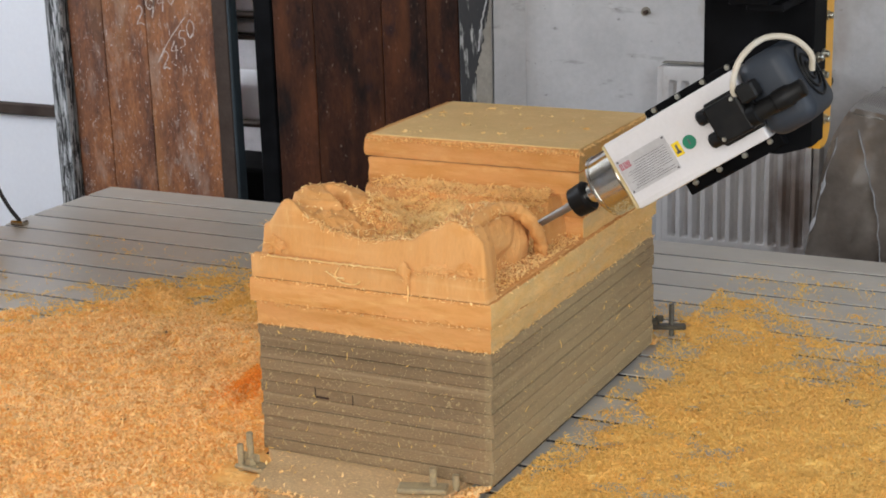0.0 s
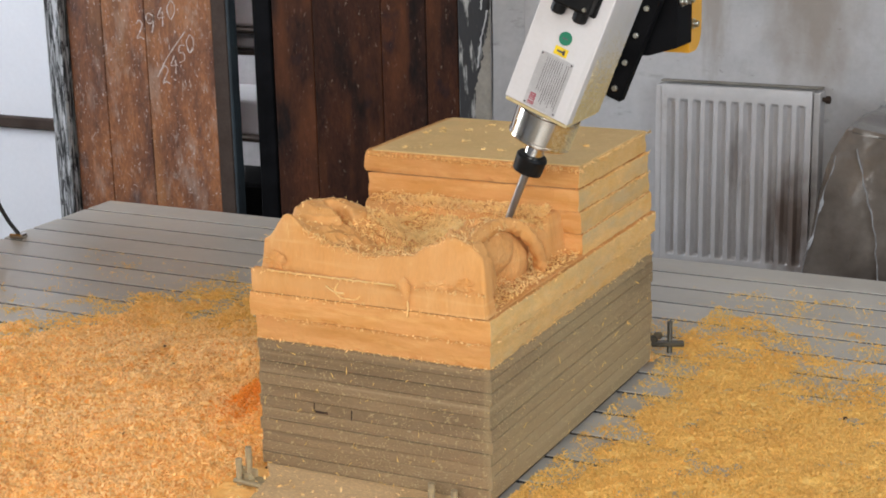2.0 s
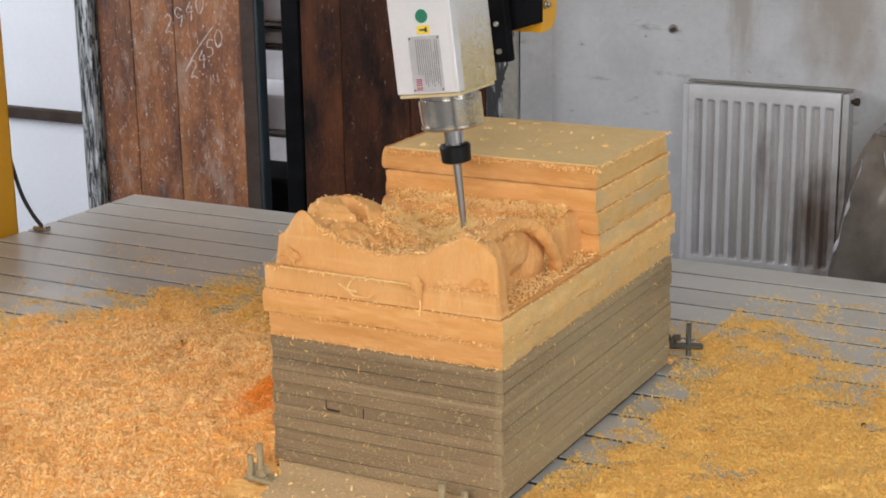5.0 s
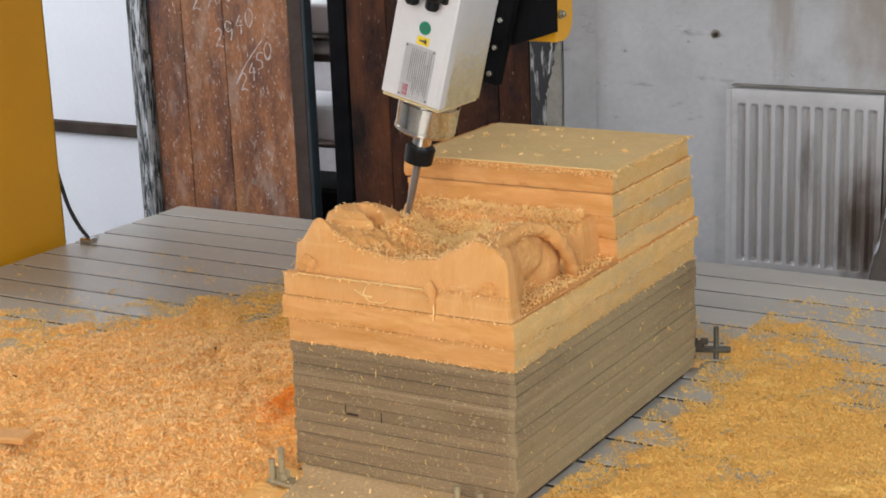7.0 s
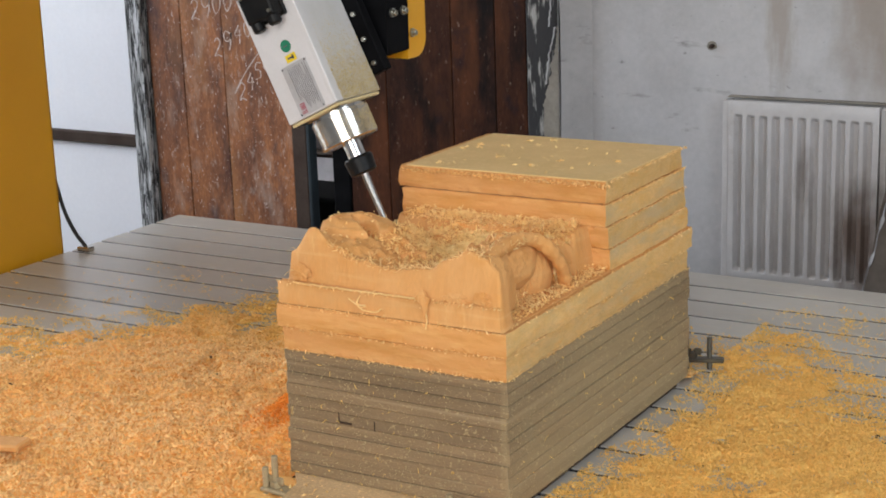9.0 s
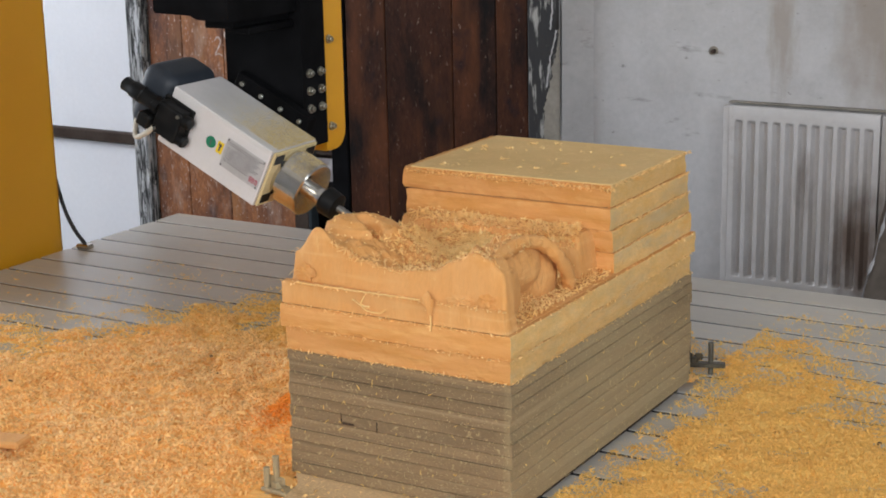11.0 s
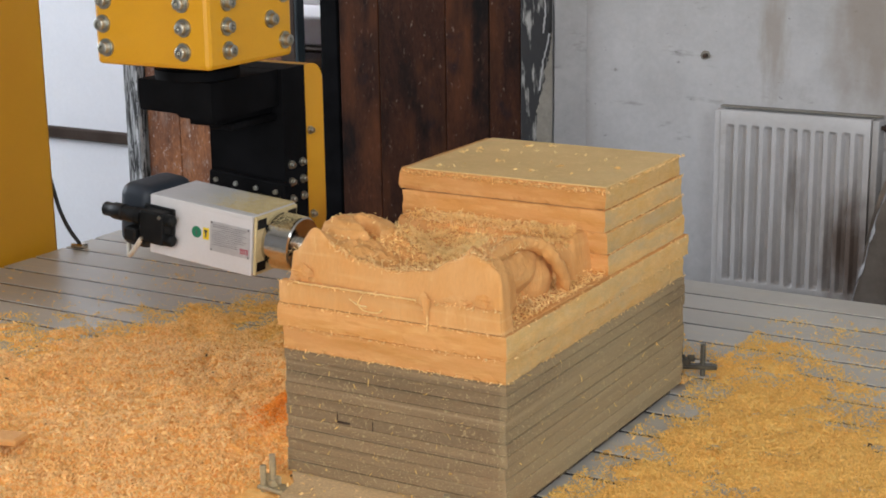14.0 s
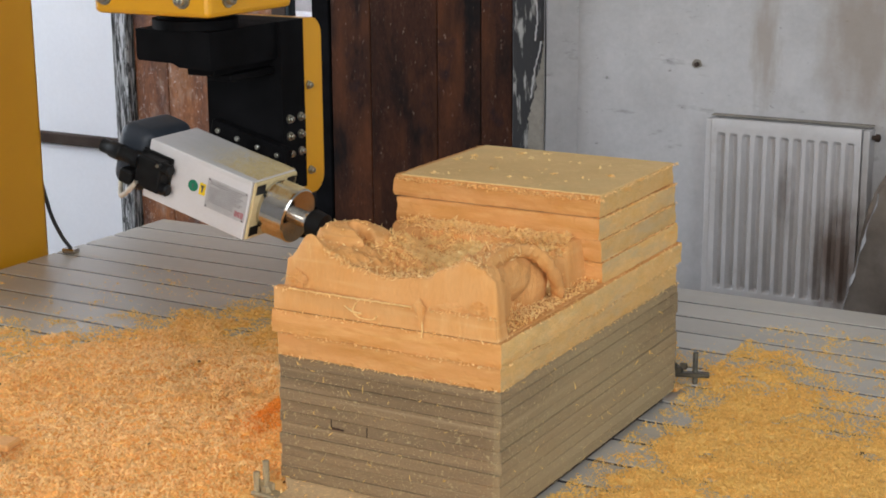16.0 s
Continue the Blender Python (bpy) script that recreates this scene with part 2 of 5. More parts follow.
def overlay(m, colour, scale, lo, hi, strength=1.0, stretch=(1, 1, 1), seed=0.0, detail=5.0):
    """Lay another noise-shaped layer of colour over a material."""
    nt = m.node_tree
    N, L = nt.nodes, nt.links
    base = N["Principled BSDF"].inputs["Base Color"]
    old = base.links[0].from_socket
    tc = N.new("ShaderNodeTexCoord")
    oi = N.new("ShaderNodeObjectInfo")
    mp = N.new("ShaderNodeMapping")
    mp.inputs["Scale"].default_value, mp.inputs["Location"].default_value = stretch, (seed, seed * 0.7, seed * 1.3)
    L.new(tc.outputs["Object"], mp.inputs[0])
    off = N.new("ShaderNodeVectorMath")
    off.operation = "MULTIPLY_ADD"
    L.new(oi.outputs["Random"], off.inputs[0])
    off.inputs[1].default_value = (3.1, 6.7, 4.9)
    L.new(mp.outputs[0], off.inputs[2])
    n = N.new("ShaderNodeTexNoise")
    n.inputs["Scale"].default_value, n.inputs["Detail"].default_value, n.inputs["Roughness"].default_value = scale, detail, 0.6
    L.new(off.outputs[0], n.inputs["Vector"])
    r = N.new("ShaderNodeMapRange")
    r.inputs["From Min"].default_value, r.inputs["From Max"].default_value, r.inputs["To Max"].default_value = lo, hi, strength
    L.new(n.outputs["Fac"], r.inputs["Value"])
    x = N.new("ShaderNodeMix")
    x.data_type = "RGBA"
    L.new(r.outputs[0], x.inputs[0])
    L.new(old, x.inputs[6])
    x.inputs[7].default_value = rgb(colour)
    L.new(x.outputs[2], base)


# old door paint: dark blotches, pale scuffs and fine white flecks
overlay(M_DOOR_RED, (0.045, 0.026, 0.030), 5.5, 0.56, 0.72, 0.85, (1.6, 1, 0.8), 2.0)
overlay(M_DOOR_RED, (0.33, 0.155, 0.062), 4.0, 0.52, 0.72, 0.7, (1.4, 1, 0.5), 5.0)
overlay(M_DOOR_RED, (0.62, 0.51, 0.46), 130.0, 0.64, 0.71, 0.8, (1.0, 1, 0.6), 7.0, 3.0)
overlay(M_DOOR_RED, (0.48, 0.37, 0.31), 9.0, 0.55, 0.78, 0.6, (1.3, 1, 0.6), 9.0, 9.0)
overlay(M_DOOR_DARK, (0.115, 0.038, 0.014), 5.0, 0.48, 0.72, 0.8, (1.8, 1, 0.5), 3.0)
overlay(M_DOOR_DARK, (0.010, 0.008, 0.012), 7.0, 0.60, 0.72, 0.85, (1.2, 1, 0.9), 6.0)
overlay(M_DOOR_DARK, (0.24, 0.17, 0.13), 70.0, 0.66, 0.74, 0.7, (1.0, 1, 0.5), 8.0, 3.0)
# scrapes, cracks and soot on the plaster, specks on the boards
overlay(M_PLASTER, (0.15, 0.13, 0.12), 9.0, 0.645, 0.72, 0.4, (0.8, 1, 2.6), 4.0, 8.0)
overlay(M_PLASTER, (0.10, 0.085, 0.075), 34.0, 0.70, 0.75, 0.5, (0.8, 1, 1.4), 8.0, 3.0)
overlay(M_PLASTER, (0.52, 0.51, 0.51), 7.0, 0.55, 0.75, 0.7, (1, 1, 1), 11.0, 8.0)
overlay(M_POST, (0.62, 0.62, 0.64), 26.0, 0.56, 0.62, 0.95, (3.0, 3.0, 0.35), 3.0, 8.0)
overlay(M_POST, (0.012, 0.012, 0.013), 60.0, 0.57, 0.62, 0.9, (1.6, 1.6, 0.5), 6.0, 6.0)
# dust on the cut faces and the fibreboard
overlay(M_FOAM_CUT, (0.56, 0.44, 0.25), 14.0, 0.50, 0.68, 0.6, (1, 0.5, 2.2), 2.0, 8.0)
overlay(M_FOAM_CUT, (0.80, 0.40, 0.09), 20.0, 0.60, 0.72, 0.8, (1, 0.6, 2.0), 5.0, 6.0)
overlay(M_MDF, (0.135, 0.092, 0.052), 75.0, 0.50, 0.66, 0.5, (0.012, 0.012, 1), 1.0, 2.0)
overlay(M_MDF, (0.40, 0.30, 0.18), 75.0, 0.54, 0.70, 0.6, (0.012, 0.012, 1), 7.0, 2.0)
overlay(M_MDF, (0.56, 0.44, 0.22), 130.0, 0.60, 0.70, 0.7, (1, 1, 1), 4.0, 5.0)
colour_patch(M_MDF, (0.0, 0.36, 0.09), (0.03, 0.55, 0.30), (0.42, 0.33, 0.175), 0.5)
overlay(M_FOAM, (0.80, 0.46, 0.17), 22.0, 0.55, 0.75, 0.6, (0.7, 0.7, 3.0), 3.0, 8.0)
overlay(M_CARVE, (0.73, 0.42, 0.17), 55.0, 0.54, 0.70, 0.6, (0.06, 0.06, 1), 1.0, 3.0)
overlay(M_CARVE, (0.60, 0.30, 0.10), 40.0, 0.60, 0.72, 0.45, (0.08, 0.08, 1), 9.0, 3.0)
overlay(M_CARVE, (0.62, 0.27, 0.06), 24.0, 0.58, 0.74, 0.6, (1, 1, 1.6), 6.0, 6.0)
overlay(M_FOAM_SKIN, (0.82, 0.58, 0.26), 70.0, 0.56, 0.68, 0.7, (1, 1, 1), 6.0, 4.0)
overlay(M_FOAM_SKIN, (0.62, 0.45, 0.20), 6.0, 0.50, 0.70, 0.6, (1, 1, 1), 2.0, 8.0)

colour_patch(M_CHIP, (-0.70, 0.80, 0.0), (0.95, 0.34, 1.0), (0.86, 0.56, 0.15), 0.85)
colour_patch(M_PILE, (-0.70, 0.80, 0.0), (0.95, 0.34, 1.0), (0.80, 0.50, 0.12), 0.85)
colour_patch(M_CHIP, (-0.46, 0.24, 0.02), (0.13, 0.24, 1.0), (0.92, 0.47, 0.10), 0.8)
colour_patch(M_PILE, (-0.46, 0.24, 0.02), (0.13, 0.24, 1.0), (0.88, 0.40, 0.08), 0.8)
# greyer round the housing's right side face
colour_patch(M_WHITE_METAL, (0.046, 0.23, -0.05), (0.016, 0.10, 0.16), (0.47, 0.455, 0.425), 0.75)
# dark brown patch low on the radiator's right
colour_patch(M_RADIATOR, (-0.175, 2.285, -0.15), (0.095, 1, 0.22), (0.115, 0.075, 0.055), 0.9)
colour_patch(M_RADIATOR, (-0.33, 2.285, 0.02), (0.030, 1, 0.12), (0.20, 0.17, 0.15), 0.6)
# brown wall stains, the right one widened to paint in the dimmer light there
colour_patch(M_PLASTER, (-0.15, 2.345, 0.44), (0.15, 1, 0.32), (0.25, 0.20, 0.155), 0.7)
colour_patch(M_PLASTER, (-0.42, 2.345, 0.42), (0.05, 1, 0.20), (0.27, 0.22, 0.17), 0.6)
M_CONCRETE = material("concrete_floor", (0.20, 0.19, 0.175), 0.85, second=(0.15, 0.145, 0.135), scale=2, fine=60, fine_amount=0.2, bump=0.2)
M_CEIL = material("ceiling_plaster", (0.62, 0.61, 0.59), 0.9, second=(0.57, 0.56, 0.54), scale=2, fine=60, fine_amount=0.05, bump=0.1)
M_CHALK = material("chalk", (0.60, 0.52, 0.48), 0.95, second=(0.30, 0.19, 0.14), scale=90, fine=220, fine_amount=0.3, bump=0)
M_BOARD = material("dusty_plywood", (0.60, 0.40, 0.21), 0.9, spec=0.2, second=(0.50, 0.34, 0.18), scale=10, stretch=(1, 2, 1), fine=300, fine_amount=0.3, bump=0.5,
                   third=(0.74, 0.50, 0.24), third_scale=130, third_range=(0.50, 0.66))


# ---------- mesh helpers ----------
def mesh_object(name, bm, mat, parent=None, smooth=False):
    me = bpy.data.meshes.new(name)
    bmesh.ops.recalc_face_normals(bm, faces=bm.faces)
    bm.to_mesh(me)
    bm.free()
    for m in (mat if isinstance(mat, (list, tuple)) else [mat]):
        me.materials.append(m)
    if smooth:
        for p in me.polygons:
            p.use_smooth = True
        me.set_sharp_from_angle(angle=radians(35))
    ob = new(name, me)
    ob.parent = parent
    return ob


def part(name, bm, mat, parent, label="", smooth=False):
    return tagged(mesh_object(name, bm, mat, parent, smooth), label)


def thing(name, label, category, group="", kind="", at=None):
    ob = new(name)
    ob.empty_display_size = 0.05
    if at is not None:
        ob.matrix_world = at
    return tagged(ob, label, category, group, kind)


def box(bm, x0, x1, y0, y1, z0, z1, bevel=0.0, m=None, seg=1):
    r = bmesh.ops.create_cube(bm, size=1.0)
    vs = r["verts"]
    bmesh.ops.scale(bm, vec=(x1 - x0, y1 - y0, z1 - z0), verts=vs)
    bmesh.ops.translate(bm, vec=((x0 + x1) / 2, (y0 + y1) / 2, (z0 + z1) / 2), verts=vs)
    if bevel:
        es = list({e for v in vs for e in v.link_edges})
        b = bmesh.ops.bevel(bm, geom=es, offset=bevel, segments=seg, profile=0.5, affect="EDGES")
        vs = list({v for f in b["faces"] for v in f.verts} | {v for v in vs if v.is_valid})
    if m is not None:
        bmesh.ops.transform(bm, matrix=m, verts=vs)
    return vs


def boxed(*a, **k):
    bm = bmesh.new()
    box(bm, *a, **k)
    return bm


def turned(bm, rings, axis="z", at=(0, 0, 0), seg=24, m=None):
    """A lathe shape: rings of (distance along the axis, radius), closed at both ends."""
    rows = []
    for h, r in rings:
        row = []
        for k in range(seg):
            a = 2 * math.pi * k / seg
            c, s = r * math.cos(a), r * math.sin(a)
            p = {"z": (c, s, h), "y": (c, h, s), "x": (h, c, s)}[axis]
            row.append(bm.verts.new(Vector(p) + Vector(at)))
        rows.append(row)
    for a, b in zip(rows, rows[1:]):
        for k in range(seg):
            bm.faces.new((a[k], a[(k + 1) % seg], b[(k + 1) % seg], b[k]))
    bm.faces.new(rows[0])
    bm.faces.new(rows[-1])
    vs = [v for row in rows for v in row]
    if m is not None:
        bmesh.ops.transform(bm, matrix=m, verts=vs)
    return vs


def lathe(*a, **k):
    bm = bmesh.new()
    turned(bm, *a, **k)
    return bm


def tube(bm, pts, r, seg=10):
    """A round tube along points."""
    pts = [Vector(p) for p in pts]
    rows = []
    for i, p in enumerate(pts):
        d = (pts[min(i + 1, len(pts) - 1)] - pts[max(i - 1, 0)]).normalized()
        u = d.orthogonal().normalized() if not rows else (u - d * u.dot(d)).normalized()
        w = d.cross(u)
        rows.append([bm.verts.new(p + r * (math.cos(2 * math.pi * k / seg) * u + math.sin(2 * math.pi * k / seg) * w)) for k in range(seg)])
    for a, b in zip(rows, rows[1:]):
        for k in range(seg):
            bm.faces.new((a[k], a[(k + 1) % seg], b[(k + 1) % seg], b[k]))
    bm.faces.new(rows[0])
    bm.faces.new(rows[-1])


def curve_points(ctrl, n=24):
    """A smooth line through control points."""
    c = [Vector(p) for p in ctrl]
    c = [c[0] * 2 - c[1]] + c + [c[-1] * 2 - c[-2]]
    out = []
    for i in range(1, len(c) - 2):
        for k in range(n):
            t = k / n
            a, b, d, e = c[i - 1], c[i], c[i + 1], c[i + 2]
            out.append(0.5 * ((2 * b) + (d - a) * t + (2 * a - 5 * b + 4 * d - e) * t * t + (3 * b - a - 3 * d + e) * t ** 3))
    out.append(c[-2])
    return out


def extruded(bm, outline, lo, hi, axis="y"):
    """A flat outline of (a, b) pairs given depth along an axis: y takes (x, z), x takes (y, z)."""
    def put(p, d):
        return {"y": (p[0], d, p[1]), "x": (d, p[0], p[1]), "z": (p[0], p[1], d)}[axis]
    a = [bm.verts.new(put(p, lo)) for p in outline]
    b = [bm.verts.new(put(p, hi)) for p in outline]
    n = len(outline)
    for k in range(n):
        bm.faces.new((a[k], a[(k + 1) % n], b[(k + 1) % n], b[k]))
    bm.faces.new(a)
    bm.faces.new(list(reversed(b)))
    return a + b


def roughen(bm, amount, freq, seed=0.0):
    for v in bm.verts:
        v.co += amount * noise.noise_vector(v.co * freq + Vector((seed, seed * 1.7, 0)))


def smoothstep(a, b, x):
    t = min(1.0, max(0.0, (x - a) / (b - a)))
    return t * t * (3 - 2 * t)


# ---------- room ----------
FLOOR_Z, CEIL_Z = -0.82, 2.7
WALL_Y = 2.30
floor = tagged(mesh_object("floor", boxed(-5.2, 3.4, -4.0, 3.4, FLOOR_Z - 0.1, FLOOR_Z), M_CONCRETE), "grey concrete workshop floor", "floor", kind="structure")
ceiling = tagged(mesh_object("ceiling", boxed(-5.2, 3.4, -4.0, 3.4, CEIL_Z, CEIL_Z + 0.1), M_CEIL), "off-white plastered workshop ceiling", "ceiling", kind="structure")


def wall_with_holes(name, axis, at0, at1, a0, a1, z0, z1, holes, mat, label):
    """A thick wall with rectangular openings, given as (a0, a1, z0, z1)."""
    bm = bmesh.new()
    xs = sorted({a0, a1, *[v for h in holes for v in h[:2]]})
    zs = sorted({z0, z1, *[v for h in holes for v in h[2:]]})
    for p, q in zip(xs, xs[1:]):
        for r, s in zip(zs, zs[1:]):
            c, d = (p + q) / 2, (r + s) / 2
            if any(h[0] < c < h[1] and h[2] < d < h[3] for h in holes):
                continue
            if axis == "y":
                box(bm, p, q, at0, at1, r, s)
            else:
                box(bm, at0, at1, p, q, r, s)
    bmesh.ops.remove_doubles(bm, verts=bm.verts, dist=1e-5)
    doubled = [f for f in bm.faces if sum(1 for g in bm.faces if g is not f and (g.calc_center_median() - f.calc_center_median()).length < 1e-5) > 0]
    bmesh.ops.delete(bm, geom=doubled, context="FACES_ONLY")
    return tagged(mesh_object(name, bm, mat), label, "wall", kind="structure")


wall_with_holes("wall_back", "y", WALL_Y + 0.045, WALL_Y + 0.35, -2.665, 3.4, FLOOR_Z, CEIL_Z, [(-2.66, -1.035, FLOOR_Z, 1.5)], M_PLASTER,
                "uneven white plastered wall with stains")
wall_with_holes("wall_front", "y", -3.9, -3.6, -5.2, 3.4, FLOOR_Z, CEIL_Z, [(-0.2, 2.0, 0.5, 2.5)], M_PLASTER, "white plastered wall with a window opening")
# second opening is unseen, added to let the fill lamp reach behind the doors
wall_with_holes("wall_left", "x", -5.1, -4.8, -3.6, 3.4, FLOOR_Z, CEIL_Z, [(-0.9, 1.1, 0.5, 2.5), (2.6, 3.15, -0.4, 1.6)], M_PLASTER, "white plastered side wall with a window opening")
wall_with_holes("wall_right", "x", 3.1, 3.4, -3.6, WALL_Y, FLOOR_Z, CEIL_Z, [(-2.0, -0.2, 0.5, 2.5)], M_PLASTER, "white plastered side wall")
wall_with_holes("wall_panel", "y", WALL_Y + 0.15, WALL_Y + 0.22, -4.8, -2.67, FLOOR_Z, CEIL_Z, [], M_PANEL, "bright white boarded wall")
wall_with_holes("wall_recess", "y", 3.2, 3.4, -4.8, 3.1, FLOOR_Z, CEIL_Z, [], M_PLASTER, "dim plastered wall behind the doors")
trim = tagged(mesh_object("trim", boxed(-4.7, -2.68, WALL_Y + 0.118, WALL_Y + 0.146, -0.087, -0.047, 0.004), M_BAR), "dark brown horizontal strip on the white boards", "trim", kind="structure")

# doorway
post = tagged(mesh_object("door_post", boxed(-2.655, -2.588, WALL_Y - 0.03, WALL_Y + 0.14, FLOOR_Z, 1.5, 0.006), M_POST), "weathered door post with flaking white paint", "post", kind="structure")


def plank_door(name, label, xs, y, mat):
    d = thing(name, label, "door", kind="structure", at=pose(0, y, 0, 0, 0, 0))
    for i, (a, b) in enumerate(zip(xs, xs[1:])):
        bm = boxed(a + 0.0008, b - 0.0008, 0.0, 0.035, FLOOR_Z + 0.02, 1.48, 0.0025)
        part("plank", bm, mat, d)
    return d


door_1 = plank_door("door_1", "worn reddish brown plank door with chalk scribbles", [-2.58, -2.44, -2.27, -2.012], WALL_Y - 0.005, M_DOOR_RED)
part("edge_strip", boxed(-2.010, -1.955, -0.008, 0.04, FLOOR_Z + 0.02, 1.48, 0.003), M_BAR, door_1, "dark edge board")
part("metal_edge", boxed(-1.953, -1.941, -0.012, 0.03, FLOOR_Z + 0.02, 1.48, 0.003), M_GREYEDGE, door_1, "blue-grey painted edge")
door_2 = plank_door("door_2", "dark stained plank door", [-1.80, -1.655, -1.42, -1.272, -1.168], WALL_Y + 0.005, M_DOOR_DARK)
part("edge_strip", boxed(-1.868, -1.803, -0.004, 0.04, FLOOR_Z + 0.02, 1.48, 0.004), M_BLACK, door_2, "blackened edge board")
tagged(mesh_object("door_jamb", boxed(-1.166, -1.054, WALL_Y - 0.002, WALL_Y + 0.06, FLOOR_Z, 1.5, 0.006), M_BLACKPOST), "blackened door jamb with scraped paint", "jamb", kind="structure")


def ragged_edge(x_low, x_high, z0, z1, sway, n=70):
    """Points up a broken plaster edge that leans from x_low to x_high."""
    out = []
    for k in range(n + 1):
        t = k / n
        out.append((x_low + (x_high - x_low) * smoothstep(0.0, 1.0, t) + sway * noise.noise(Vector((t * 9, 3, 0))) + 0.4 * sway * noise.noise(Vector((t * 34, 7, 0))), z0 + (z1 - z0) * t))
    return out


_left = ragged_edge(-1.112, -1.108, FLOOR_Z, 0.12, 0.004) + ragged_edge(-1.108, -1.062, 0.13, 0.40, 0.010)
_right = [(x, z) for x, z in ragged_edge(-1.051, -1.050, FLOOR_Z, 0.42, 0.004)]
bm = bmesh.new()
extruded(bm, _right + _left[::-1], WALL_Y - 0.010, WALL_Y - 0.0025, "y")
tagged(mesh_object("mortar_strip", bm, M_MORTAR), "bare grey mortar beside the door", "mortar", kind="structure")
bm = bmesh.new()
extruded(bm, [(-0.975, FLOOR_Z)] + [(x + 0.001, z) for x, z in _right] + ragged_edge(-1.050, -1.060, 0.43, 1.5, 0.012) + [(-0.975, 1.5)], WALL_Y - 0.014, WALL_Y + 0.0445, "y")
for v in bm.verts:
    if v.co.x > -0.98:
        v.co.y = max(v.co.y, WALL_Y + 0.0435)
bmesh.ops.triangulate(bm, faces=bm.faces)
tagged(mesh_object("plaster_edge", bm, M_PLASTER), "broken white plaster edge beside the door", "plaster", kind="structure")
for pts in ([(-1.100, 0.235), (-1.094, 0.27), (-1.088, 0.31), (-1.078, 0.35), (-1.066, 0.40)], [(-1.085, 0.40), (-1.080, 0.45), (-1.082, 0.52)]):
    bm = bmesh.new()
    tube(bm, curve_points([(x, WALL_Y - 0.011, z) for x, z in pts], 8), 0.0024, 6)
    roughen(bm, 0.0045, 70, 1.0)
    tagged(mesh_object("plaster_edge", bm, M_PLASTER), "flake of white paint on the jamb", "plaster", kind="structure")

# ---------- table ----------
TABLE_X0, TABLE_X1, PITCH = -1.707, 1.25, 0.1035
table = thing("machine_table", "grey slotted profile machine table strewn with shavings", "machine table")


def profile_mesh():
    bm = bmesh.new()
    w, t = PITCH - 0.0115, 0.03
    o = [(0, -0.0007), (0, -t), (w, -t), (w, -0.0007), (w - 0.0007, 0), (0.0007, 0)]
    extruded(bm, o, TABLE_X0, TABLE_X1, "x")
    me = bpy.data.meshes.new("profile")
    bmesh.ops.recalc_face_normals(bm, faces=bm.faces)
    bm.to_mesh(me)
    bm.free()
    me.materials.append(M_PROFILE)
    return me


_prof = profile_mesh()
for k in range(26):
    p = new("profile", _prof)
    p.parent = table
    p.location = (0.0, 1.2545 + 0.0058 - k * PITCH, 0.0)
# shallow strips fill the slots, with the shade of their depth as dark colour
for k in range(1, 26):
    part("slot", boxed(TABLE_X0 + 0.004, TABLE_X1, 1.2545 + 0.0058 - k * PITCH + PITCH - 0.0115 + 0.0003, 1.2545 + 0.0058 - k * PITCH + PITCH - 0.0003, -0.03, -0.0014), M_SLOT, table, "dark glossy strip painting the slot's shade")
part("bed", boxed(TABLE_X0 + 0.01, TABLE_X1, -1.4, 1.345, -0.10, -0.0305, 0.004), M_BLACK, table, "dark table bed")
for x in (-1.6, 1.1):
    for y in (-1.25, 1.2):
        part("leg", boxed(x - 0.06, x + 0.06, y - 0.06, y + 0.06, FLOOR_Z, -0.101, 0.004), M_BLACK, table)

# ---------- workpiece ----------
W, D, B0, MT = 0.378, 0.664, 0.014, 0.212
base_block = thing("mdf_block", "glued block of stacked grey-brown fibreboard sheets", "board stack")
rng = random.Random(4)
LT = (MT - B0) / 11
for k in range(11):
    e = [rng.uniform(-0.002, 0.002) for _ in range(4)]
    bm = boxed(-W + e[0], 0 + e[1], 0 + e[2], D + e[3], B0 + k * LT + 0.0002, B0 + (k + 1) * LT - 0.0002, 0.0007)
    part("mdf_board", bm, M_MDF, base_block)

FT = 0.035
foam = thing("foam_workpiece", "orange foam block being carved, layered boards", "foam block")


